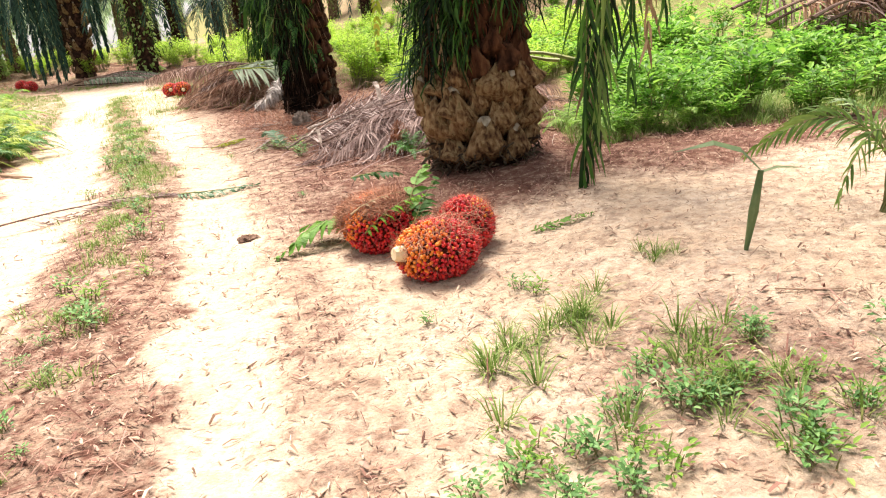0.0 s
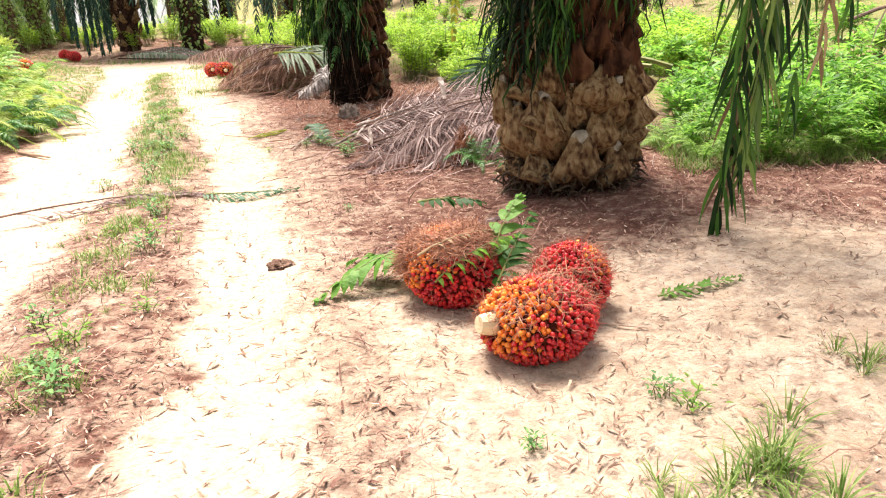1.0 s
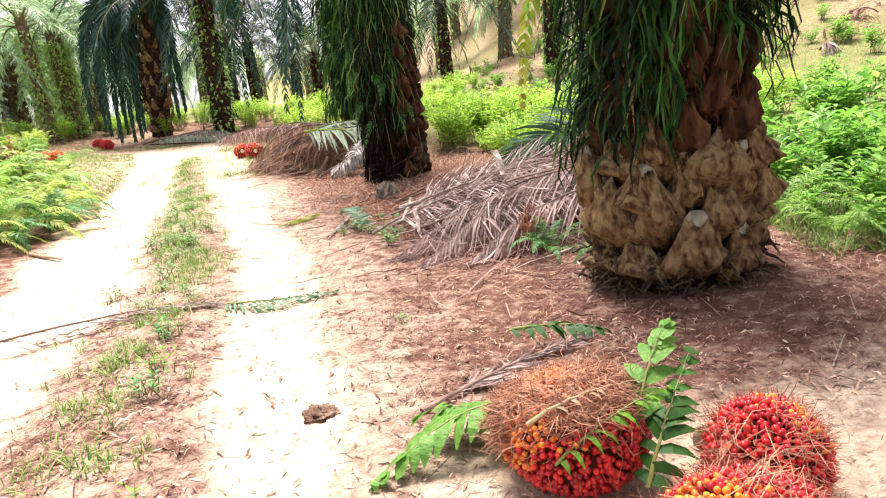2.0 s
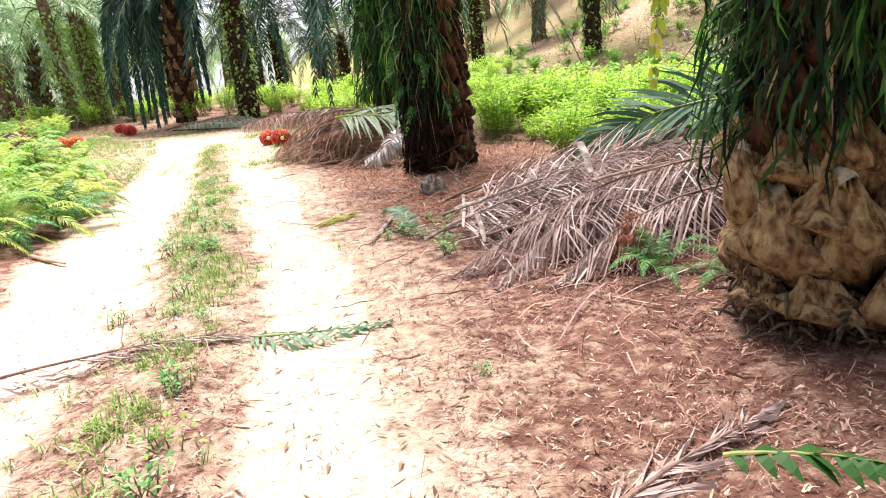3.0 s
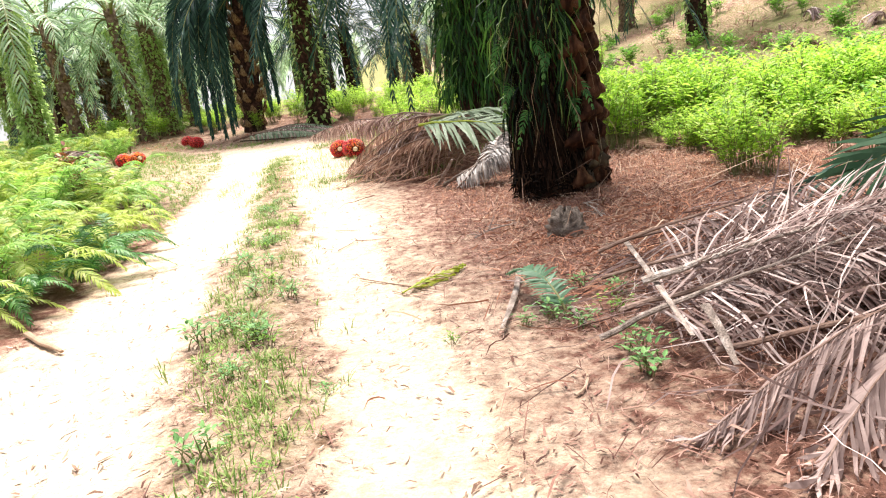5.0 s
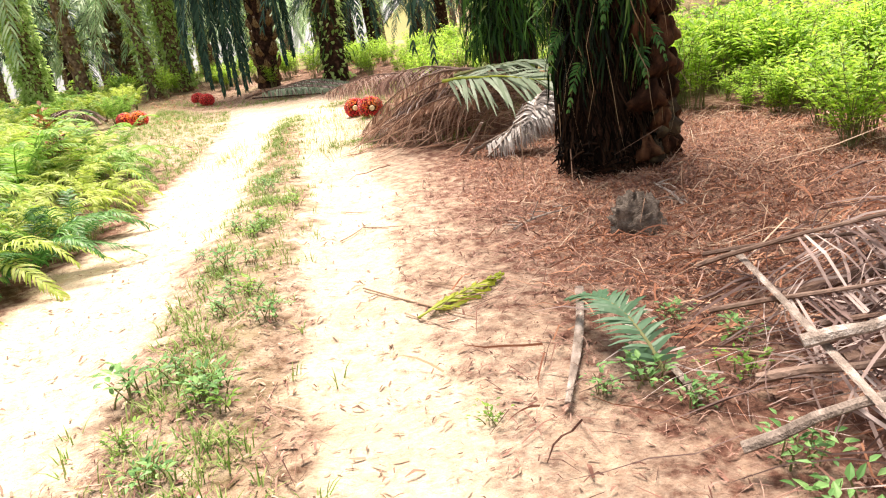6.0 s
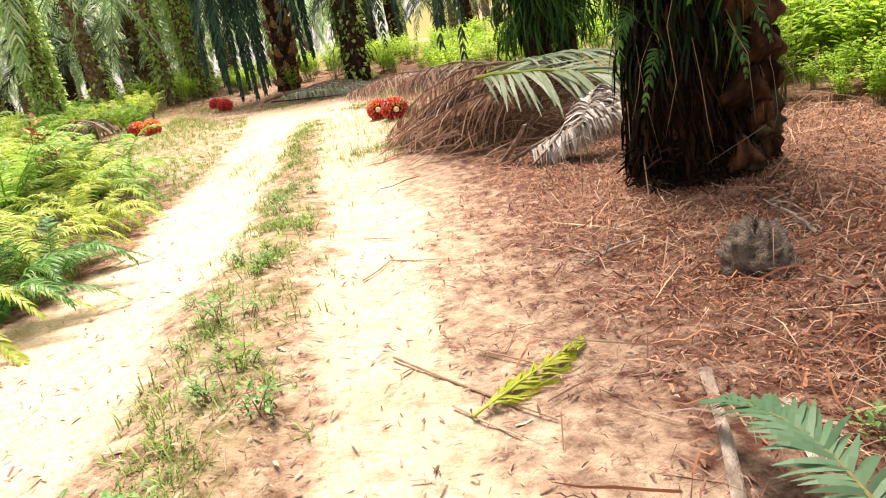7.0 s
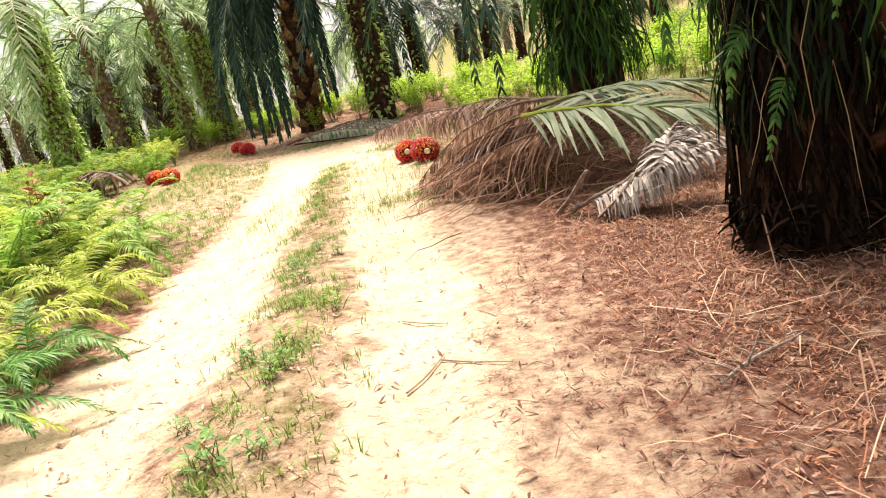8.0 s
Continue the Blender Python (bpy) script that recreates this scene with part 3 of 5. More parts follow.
def vine_leaves(palm, r_of, zlo, zhi, count, seed, mat_, size=(0.06, 0.14), lean=(0, 0), name="climbing_vine", label="green leafy climber on the trunk"):
    rng = random.Random(seed)
    bag = Bag()
    for _ in range(count):
        q, z = rng.uniform(0, 2 * math.pi), rng.uniform(zlo, zhi)
        rad = Vector((math.cos(q), math.sin(q), 0))
        p = rad * (r_of(z) + rng.uniform(0.0, 0.22) * (0.6 + 0.6 * noise.noise(Vector((q * 1.3, z * 1.7, seed))))) + Vector((lean[0] * z, lean[1] * z, z))
        way = (rad * rng.uniform(0.2, 1) + Vector((rng.uniform(-0.6, 0.6), rng.uniform(-0.6, 0.6), rng.uniform(-1.1, 0.1)))).normalized()
        L = rng.uniform(*size)
        bag.leaf(p, way, Vector((0, 0, 1)), L, L * 0.6)
    return part(name, bag.mesh(name, mat_), palm, label)


def crown_kinds(seed, L, mats, n=46, joined=False):
    """Some leaf shapes of a crown, springing from the origin towards +y."""
    kinds = []
    for k, (up, reach, end) in enumerate(((0.75, 0.45, 0.35), (0.55, 0.8, 0.1), (0.35, 0.95, -0.25), (0.2, 0.85, -0.75))):
        rng = random.Random(seed + k)
        rib, lea = frond((0, 0.1, 0), (0.1, L * reach * 0.55, L * up), (0.25, L * reach, L * end), n, 0.85, 0.045, 0.22, rng, 0.032)
        if joined:
            b = len(lea.v)
            me = mesh("frond", lea.v + rib.v, lea.f + [tuple(b + q for q in f) for f in rib.f], mats[1], mats[0])
            me.polygons.foreach_set("material_index", [0] * len(lea.f) + [1] * len(rib.f))
            kinds.append((me, None))
        else:
            kinds.append((rib.mesh("frond", mats[0]), lea.mesh("foliage", mats[1])))
    return kinds


KINDS = crown_kinds(400, 4.6, (M_FRONDRIB, M_FROND))
# crown leaves with the haze's paleness in their colour
KINDS_LIGHT = crown_kinds(440, 3.3, (M_FRONDRIB, M_HAZELEAF), 36, True)
KINDS_FAR = crown_kinds(460, 4.4, (M_FRONDRIB, M_FROND), 40, True)


def crown(palm, top, kinds, count, seed, lo=0, skip=None):
    rng = random.Random(seed)
    for i in range(count):
        k = min(3, lo + int((4 - lo) * i / count))
        az = 137.5 * i + rng.uniform(-12, 12)
        if skip and skip(az % 360, k):
            continue
        m = pose(top[0], top[1], top[2] - 0.12 * k, rng.uniform(-6, 6), rng.uniform(-8, 8), az) @ Matrix.Scale(rng.uniform(0.88, 1.1), 4)
        fr = part("frond", kinds[k][0], palm, "", m)
        if kinds[k][1]:
            tagged(part("foliage", kinds[k][1], fr), kind="stuff")


def hanging(palm, a, b, c, seed, label="", n=52, ll=0.75, lw=0.045, mats=(M_FRONDRIB, M_FROND), droop=0.5, spread=62.0, upv=(0.25, -1.0, 0.35), miss=0.0, rach=0.028, limp=0.0):
    """One leaf of the palm along a curve in the palm's own coordinates."""
    rib, lea = frond(a, b, c, n, ll, lw, droop, random.Random(seed), rach, 0.1, limp, spread, miss, upv)
    fr = part("frond", rib.mesh("frond", mats[0]), palm, label)
    tagged(part("foliage", lea.mesh("foliage", mats[1]), fr), kind="stuff")


def palm_at(x, y, label, group="palms of the plantation"):
    ob = new("oil_palm")
    ob.matrix_basis = Matrix.Translation((x, y, ground_z(x, y)))
    return tagged(ob, label, "palm tree", group)


# the great palm beside the track, its lower leaf bases bare
def palm_great():
    rng = random.Random(11)
    p = palm_at(0.235, 6.2, "thick oil palm with bare cut frond bases and hanging strap ferns")
    r_of = lambda z: 0.41 - 0.09 * ramp(0.5, 1.3, z)
    part("trunk", trunk_mesh(4.6, 0.36, 0.30, (0, 0), rng), p)
    boots(p, lambda z: 0.345, 0.08, 0.62, 4, 9, 0.37, 0.37, 0.16, 500, 4)
    # upper boots are redder, and darker to carry the strap ferns' shade
    boots(p, lambda z: 0.335 - 0.06 * ramp(0.7, 1.3, z), 0.76, 2.4, 12, 9, 0.25, 0.32, 0.12, 510, 4, skin=M_BOOTRED)
    bag = Bag()
    for _ in range(520):
        q = rng.uniform(0, 2 * math.pi)
        r = rng.uniform(0.34, 0.53)
        a = Vector((r * math.cos(q), r * math.sin(q), rng.uniform(0.0, 0.22)))
        w = Vector((rng.gauss(0, 1), rng.gauss(0, 1), rng.gauss(-0.5, 0.5))).normalized() * rng.uniform(0.05, 0.14)
        bag.tube([a, a + w * 0.5 + Vector((0, 0, 0.01)), a + w], [0.009, 0.009, 0.004], 4)
    tagged(part("root_mass", bag.mesh("root_mass", M_ROOT), p, "dark mass of short roots at the foot"), kind="stuff")
    low = lambda q, z: z > 1.22 + 0.30 * math.cos(radians(q - 15)) + 0.40 * math.exp(-((q % 360 - 285) / 16) ** 2) + rng.uniform(-0.2, 0.2)
    for k in range(6):
        # every second sector takes the straps with shade in their green
        straps(p, "strap_fern", "dark green hanging strap fern, partly darkened for shade", r_of, 0.8, 4.3, 1600, (0.14, 0.36), 0.017, M_EPISHADE if k % 2 else M_EPI, 520 + k, 60 * k, 60 * k + 66, 0.15, keep=low)
    straps(p, "strap_fern", "green hanging strap fern", r_of, 0.85, 4.0, 1000, (0.14, 0.36), 0.016, M_EPI, 535, 0, 360, 0.15, keep=low)
    straps(p, "strap_fern", "lighter hanging strap fern", r_of, 1.0, 4.0, 170, (0.2, 0.45), 0.015, M_EPILIGHT, 530, 0, 360, 0.13, keep=low)
    # near-black fibre paints the shade in the gaps between boots
    straps(p, "bark_fibre", "coarse brown fibre, darkened for shade, between the frond bases", lambda z: r_of(z) - 0.04, 0.2, 2.2, 700, (0.06, 0.22), 0.014, M_SHADEFIB, 533, 0, 360, 0.02)
    # fibre draped over the upper boots to darken them like fern shade
    straps(p, "bark_fibre", "reddish-brown fibre darkening the upper frond bases as shade", lambda z: r_of(z) + 0.03, 0.75, 2.3, 1100, (0.08, 0.3), 0.010, M_HUSK, 534, 0, 360, 0.03)
    straps(p, "dry_strap_fern", "dry brown hanging strap leaves", r_of, 1.2, 3.6, 150, (0.3, 0.7), 0.02, M_DRYSTRAP, 531, 0, 360, 0.1, keep=low)
    for k, (x, y, z) in enumerate(((-0.86, 0.0, 1.1), (-0.8, -0.2, 1.5), (-0.75, 0.15, 1.75), (0.75, -0.2, 1.7))):
        hanging(p, (math.copysign(0.36, x), y * 0.5, z + 0.75), (x * 0.95, y, z + 1.0), (x, y, z), 580 + k, "yellow-green fern leaf hanging from the trunk", 24, 0.13, 0.03, (M_STEM, M_YELLOW if k == 0 else M_FERN), 0.2, 66, rach=0.005)
    crown(p, (0, 0, 4.6), KINDS, 11, 540, skip=lambda az, k: k >= 2 and 60 < az < 300)
    return p


great = palm_great()


# the dark palm further along; its fibre and straps carry shade in their colour
def palm_dark():
    p = palm_at(-2.59, 12.27, "dark oil palm trunk hung with green strap ferns")
    rng = random.Random(21)
    r_of = lambda z: 0.42 - 0.05 * ramp(0.3, 1.4, z)
    part("trunk", trunk_mesh(4.8, 0.39, 0.30, (0, 0), rng), p)
    boots(p, lambda z: 0.36 - 0.04 * ramp(0.5, 1.3, z), 0.06, 2.0, 10, 3, 0.27, 0.3, 0.15, 640, 5, a0=40.0, a1=130.0, skin=M_BOOTRED)
    bag = Bag()
    for _ in range(620):
        q = rng.uniform(0, 2 * math.pi)
        r = rng.uniform(0.30, 0.48)
        a = Vector((r * math.cos(q), r * math.sin(q), rng.uniform(0.0, 0.3)))
        w = Vector((rng.gauss(0, 1), rng.gauss(0, 1), rng.gauss(-0.5, 0.5))).normalized() * rng.uniform(0.05, 0.14)
        bag.tube([a, a + w * 0.5 + Vector((0, 0, 0.01)), a + w], [0.009, 0.009, 0.004], 4)
    # shade at the foot is put into the roots' near-black colour
    tagged(part("root_mass", bag.mesh("root_mass", M_SHADEFIB), p, "dark mass of short roots at the foot"), kind="stuff")
    boots(p, lambda z: 0.35, 0.08, 0.34, 3, 3, 0.24, 0.26, 0.13, 645, 8, a0=50.0, a1=120.0, skin=M_ROOT)
    bare = lambda q, z: not (-50 < (q + 180) % 360 - 180 < 35 and z < 1.9)
    # the lower trunk's shade is coloured into this fibre
    straps(p, "bark_fibre", "matted fibre on the lower trunk, darkened for shade", r_of, 0.1, 1.6, 1500, (0.1, 0.35), 0.020, M_SHADEFIB, 634, 35, 310, 0.04)
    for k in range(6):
        # straps darkened all round as painted shade
        straps(p, "strap_fern", "dark green hanging strap fern, partly darkened for shade", r_of, 0.85, 4.6, 480, (0.15, 0.45), 0.018, M_EPISHADE, 620 + k, 60 * k, 60 * k + 66, 0.07, keep=bare)
    straps(p, "strap_fern", "lighter hanging strap fern", r_of, 0.9, 4.2, 260, (0.12, 0.36), 0.013, M_EPILIGHT, 630, 0, 360, 0.11, keep=bare)
    straps(p, "strap_fern", "green hanging strap fern", r_of, 1.3, 4.4, 420, (0.15, 0.42), 0.020, M_EPI, 632, 150, 390, 0.13, keep=bare)
    straps(p, "strap_fern", "bright green hanging strap fern", r_of, 1.5, 4.4, 170, (0.15, 0.42), 0.014, M_EPILIGHT, 633, 150, 390, 0.13, keep=bare)
    straps(p, "dry_strap_fern", "thin dry brown hanging strands", r_of, 0.7, 3.0, 70, (0.3, 0.9), 0.007, M_DRYSTRAP, 631, 0, 360, 0.12)
    for k in range(8):
        q, z = radians(190 + 18 * k + rng.uniform(-8, 8)), rng.uniform(0.75, 2.4)
        o = Vector((math.cos(q), math.sin(q), 0))
        hanging(p, o * 0.38 + Vector((0, 0, z)), o * 0.52 + Vector((0, 0, z + 0.08)), o * 0.6 + Vector((rng.uniform(-0.1, 0.1), 0, z - rng.uniform(0.2, 0.35))), 650 + k, "green fern leaf on the trunk", 13, 0.09, 0.018, (M_FRONDRIB, M_FERNDARK), 0.2, 70, rach=0.003)
    crown(p, (0, 0, 4.8), KINDS, 13, 640, skip=lambda az, k: k >= 2 and 60 < az < 300)
    return p


palm_dark()


def palm_far(x, y, h, r, seed, label, lean=(0.0, 0.0), vine=0, strap=0, light=False, fronds=20, boots_n=0, vmat=None, leaf=(0.1, 0.22)):
    p = palm_at(x, y, label)
    rng = random.Random(seed)
    # palms marked light get the trunk colour paled for haze
    part("trunk", trunk_mesh(h, r, r * 0.8, lean, rng, 24, 14, M_TRUNKHAZE if light else M_TRUNK), p)
    if boots_n:
        boots(p, lambda z: r * 0.85, 0.15, h * 0.95, boots_n, 5, r * 0.8, r * 1.1, r * 0.3, seed, 10, lean)
    if vine:
        vine_leaves(p, lambda z: r, 0.0, h * 0.9, vine, seed, vmat or M_VINE, leaf, lean)
    if strap:
        straps(p, "strap_fern", "green hanging strap fern", lambda z: r, 0.8, h, strap, (0.25, 0.6), 0.032, M_EPI, seed + 5, 0, 360, 0.2, lean)
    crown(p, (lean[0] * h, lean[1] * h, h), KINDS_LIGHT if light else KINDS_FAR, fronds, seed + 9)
    return p


fallen_later = []
p3 = palm_far(-14.3, 26.9, 5.2, 0.36, 700, "oil palm with long blue-green fronds drooping to the ground", (0.085, 0), boots_n=12)
# its lower fronds hang as two dense curtains beside the leaning trunk
for k, (side, near, low) in enumerate(((-0.75, 0.8, 0.1), (-1.0, 1.2, 0.0), (-1.45, 0.9, 0.05), (-1.75, 1.2, 0.3), (-2.3, 0.8, 0.9), (-1.2, 0.3, 0.3), (0.65, 0.8, 0.7), (0.95, 0.4, 0.9), (-0.6, 0.2, 0.3), (-1.9, 0.3, 0.6))):
    ox, oy = 0.857 * side + 0.515 * near, 0.515 * side - 0.857 * near
    hanging(p3, (0.3, 0, 5.0), (ox * 0.95, oy * 0.95, 6.0), (ox, oy, low), 710 + k, "drooping blue-green frond", 120, 0.58, 0.058, droop=0.2, spread=54, upv=(0.5, -0.85, 0.1))
p4 = palm_far(-11.4, 26.0, 5.2, 0.38, 720, "oil palm trunk clad in green climbers", (0, 0), 500, 200)
for k, (ox, oy, tx, ty, tz) in enumerate(((0.9, 0.1, 1.0, 0.1, 0.9), (1.2, 0.3, 1.4, 0.4, 1.2))):
    hanging(p4, (0, 0, 5.0), (ox, oy, 5.8), (tx, ty, tz), 725 + k, "drooping green frond", 66, 0.55, 0.05, droop=0.14, spread=64, upv=(0.5, -0.85, 0.1))
p5 = palm_far(-4.48, 18.3, 5.0, 0.42, 730, "oil palm trunk hung thickly with dark strap ferns", (0, 0), 120, 2600)
for k, (ox, oy, tx, ty, tz) in enumerate(((-0.9, -1.1, -1.02, -1.3, 0.75), (-1.1, -1.3, -1.3, -1.4, 0.95), (1.0, -2.0, 1.1, -2.2, 0.75), (-1.3, 0.4, -1.9, 0.6, 1.6))):
    hanging(p5, (0, 0, 4.8), (ox, oy, 5.6), (tx, ty, tz), 735 + k, "drooping green frond", 70, 0.5, 0.036, (M_FRONDRIB, M_FERNDARK if k == 2 else M_FROND), droop=0.14, spread=62, upv=(0.2, -0.95, 0.1))
palm_far(0.87, 29.8, 4.6, 0.33, 740, "oil palm on the slope with leafy trunk", (0, 0), 350, 250)
palm_far(6.5, 33.0, 4.6, 0.33, 741, "oil palm on the slope", (0, 0), 150, 150)
palm_far(-4.0, 36.0, 4.6, 0.33, 742, "oil palm on the slope", (0, 0), 200, 100)
palm_far(-21.4, 32.4, 4.2, 0.36, 750, "slender oil palm with green leafy trunk", (-0.04, 0), 450, light=True)
palm_far(-23.2, 31.0, 3.6, 0.34, 751, "oil palm with rough brown trunk", (-0.05, 0), 80, light=True, boots_n=9)
palm_far(-25.5, 36.5, 4.4, 0.34, 752, "oil palm with green leafy trunk", (0.03, 0), 500, light=True, vmat=M_VINE)
palm_far(-18.5, 34.0, 4.8, 0.36, 753, "oil palm with dark trunk", (0, 0), 120, light=False)
palm_far(-27.5, 33.0, 4.2, 0.34, 754, "oil palm with leafy trunk", (-0.03, 0), 450, light=True, vmat=M_VINE)
rngp = random.Random(77)
for k in range(40):
    yy = 38 + 6.0 * (k // 9) + rngp.uniform(-2, 2)
    xx = -54 + 6.4 * (k % 9) + rngp.uniform(-2, 2) + 3 * (k // 9 % 2)
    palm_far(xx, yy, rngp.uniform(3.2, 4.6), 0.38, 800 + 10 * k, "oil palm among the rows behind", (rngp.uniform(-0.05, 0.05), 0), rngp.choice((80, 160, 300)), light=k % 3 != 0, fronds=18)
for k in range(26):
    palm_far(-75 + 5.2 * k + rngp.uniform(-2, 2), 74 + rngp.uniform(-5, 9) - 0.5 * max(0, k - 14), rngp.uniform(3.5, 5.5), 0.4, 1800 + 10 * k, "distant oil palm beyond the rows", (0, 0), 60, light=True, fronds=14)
for k in range(16):
    ax, ay = rngp.uniform(-3, 12), rngp.uniform(20, 34)
    fallen_later.append((ax, ay, rngp.uniform(-1.4, 1.4), rngp.uniform(-0.5, 0.5)))


# unseen palms added behind and beside the walk; their crowns cut the sky's fill
for k, (x, y) in enumerate(((5.2, -2.2), (-1.8, -5.6), (-8.4, -1.6), (9.0, 3.2), (-11.5, 4.6), (3.2, -9.0), (-14.5, -3.0), (12.0, -4.0), (-6.0, -10.0))):
    palm_far(x, y, 4.6, 0.38, 2100 + 10 * k, "unseen oil palm with broad green crown, added to cut skylight", (0, 0), 60, fronds=22)
palm_far(-16.95, 20.2, 4.8, 0.24, 2200, "oil palm smothered in light green climber", (0, 0), 4200, light=True, vmat=M_VINE, fronds=8, leaf=(0.06, 0.15))
palm_far(-24.5, 29.5, 2.2, 0.4, 2210, "low oil palm with grey-green drooping fronds", (0, 0), 60, light=False, fronds=20)
palm_far(-19.6, 29.5, 4.4, 0.36, 2220, "oil palm with leafy trunk", (-0.03, 0), 1500, light=True)
palm_far(-26.5, 29.0, 4.4, 0.38, 2230, "oil palm with leafy trunk", (0.02, 0), 1500, light=True)
palm_far(-31.0, 27.5, 4.2, 0.38, 2240, "oil palm with leafy trunk", (0.02, 0), 500, light=True, vmat=M_VINE)
palm_far(-33.0, 35.0, 4.2, 0.38, 2250, "oil palm with leafy trunk", (0.0, 0), 300, light=True)
palm_far(-18.6, 26.6, 4.6, 0.24, 2270, "slender oil palm with climber on the trunk", (-0.06, 0), 700, light=True, fronds=12)
palm_far(-20.4, 25.4, 4.4, 0.24, 2280, "slender oil palm with rough brown trunk", (-0.05, 0), 160, light=True, boots_n=8, fronds=12)
palm_far(-16.0, 38.0, 4.4, 0.38, 2260, "oil palm with leafy trunk", (0.0, 0), 300, light=False)


# the frond that hangs from the great palm to the ground on its right
for k in range(5):
    ox, oy = 0.66 + 0.035 * k, -1.45 + 0.06 * (k % 3)
    dry = k == 2
    hanging(great, (0.3, -0.4, 4.4), (ox + 0.25 + 0.05 * k, oy - 0.2, 4.4), (ox, oy, 0.05 + 0.1 * k), 560 + k, "long drying frond hanging to the ground" if dry else "long green frond hanging to the ground", 60, 0.8, 0.024, (M_DEADRIB, M_DRYSTRAP) if dry else (M_STEM, M_EPILIGHT if k == 3 else M_EPI), droop=0.3, spread=46, limp=0.35, rach=0.014)


for k in range(3):
    hanging(great, (0.35, -0.4, 4.4), (1.2 + 0.1 * k, -1.35, 4.5), (1.05 + 0.12 * k, -1.3, 0.75 + 0.25 * k), 570 + k, "long green frond hanging beside the trunk", 50, 0.7, 0.024, (M_STEM, M_EPI if k != 1 else M_DRYSTRAP), droop=0.3, spread=46, limp=0.35, rach=0.012)


# ---- fruit bunches ----
def fruit_mesh(name, mat_):
    v, f, n = [], [], 7
    prof = ((-0.008, 0.007), (0.001, 0.0128), (0.009, 0.0118), (0.0155, 0.006))
    for z, r in prof:
        for k in range(n):
            q = 2 * math.pi * k / n
            v.append((r * math.cos(q), r * math.sin(q), z))
    for i in range(len(prof) - 1):
        for k in range(n):
            j = (k + 1) % n
            f.append((i * n + k, i * n + j, (i + 1) * n + j, (i + 1) * n + k))
    v.append((0, 0, 0.018))
    e = (len(prof) - 1) * n
    for k in range(n):
        f.append((e + k, e + (k + 1) % n, len(v) - 1))
    return smooth(mesh(name, v, f, mat_))


FRUIT_RED, FRUIT_ORANGE = fruit_mesh("fruit", M_RED), fruit_mesh("fruit", M_ORANGE)


def bunch(x, y, rx, ry, rz, turn, label, seed, orange_at=(-0.7, -0.4, 0.4), stalk_at=(-1, 0.0, 0.1), parts=230, hair=0, spines=260, orange_cut=0.35, sink=0.02):
    rng = random.Random(seed)
    core_v, core_f, n, m_ = [], [], 16, 10
    for i in range(m_ + 1):
        th = math.pi * i / m_
        for k in range(n):
            q = 2 * math.pi * k / n
            w = 0.93 + 0.06 * rng.uniform(-1, 1)
            core_v.append((rx * w * math.sin(th) * math.cos(q), ry * w * math.sin(th) * math.sin(q), rz * w * math.cos(th)))
    for i in range(m_):
        for k in range(n):
            j = (k + 1) % n
            core_f.append((i * n + k, i * n + j, (i + 1) * n + j, (i + 1) * n + k))
    ob = new("fruit_bunch", smooth(mesh("fruit_bunch", core_v, core_f, M_CORE)))
    ob.matrix_basis = pose(x, y, ground_z(x, y) + rz - sink, 0, 0, turn)
    tagged(ob, label, "palm fruit", "cut oil palm fruit bunches")
    total = int(5200 * (rx * ry + ry * rz + rx * rz) * 2.3) if parts > 60 else 520
    og = Vector(orange_at).normalized()
    stk = Vector(stalk_at).normalized()
    rest, spn, mat_bag, made, rest_o, rest_r = Bag(), Bag(), Bag(), 0, [], []
    proto = FRUIT_RED
    fat = 0.84 if parts > 60 else 1.2
    order = sorted(range(total), key=lambda i: (1 - 2 * (i + 0.5) / total) * -0.45 + math.sin(i * 2.399963 + radians(turn)) * math.sqrt(1 - (1 - 2 * (i + 0.5) / total) ** 2))
    for i in order:
        zz = 1 - 2 * (i + 0.5) / total
        q = i * 2.399963 + rng.uniform(-0.12, 0.12)
        r = math.sqrt(1 - zz * zz)
        u = Vector((r * math.cos(q), r * math.sin(q), zz))
        if u.dot(stk) > 0.93:
            continue
        p = Vector((u.x * rx, u.y * ry, u.z * rz)) * rng.uniform(0.97, 1.05)
        nrm = Vector((u.x / rx, u.y / ry, u.z / rz)).normalized()
        nrm = (nrm + Vector((rng.uniform(-1, 1), rng.uniform(-1, 1), rng.uniform(-1, 1))) * 0.22).normalized()
        m = Matrix.Translation(p) @ nrm.to_track_quat("Z", "Y").to_matrix().to_4x4() @ Matrix.Scale(rng.uniform(0.85, 1.2) * fat, 4)
        lit = u.dot(og) + 0.3 * rng.uniform(-1, 1)
        if made < parts:
            part("fruit", FRUIT_ORANGE if lit > orange_cut else FRUIT_RED, ob, "", m)
            made += 1
        else:
            b = len(rest.v)
            (rest_o if lit > orange_cut else rest_r).append(b)
            rest.v += [m @ vv.co for vv in proto.vertices]
            rest.f += [tuple(b + k for k in pl.vertices) for pl in proto.polygons]
    for _ in range(spines):
        u = Vector((rng.gauss(0, 1), rng.gauss(0, 1), rng.gauss(0, 1))).normalized()
        if u.z < -0.6:
            continue
        p = Vector((u.x * rx, u.y * ry, u.z * rz))
        w = (u + Vector((rng.uniform(-1, 1), rng.uniform(-1, 1), rng.uniform(-1, 1))) * 0.4).normalized()
        L = rng.uniform(0.028, 0.055)
        spn.tube([p, p + w * L], [0.0022, 0.0005], 3)
    for _ in range(hair):
        k = rng.randrange(7)
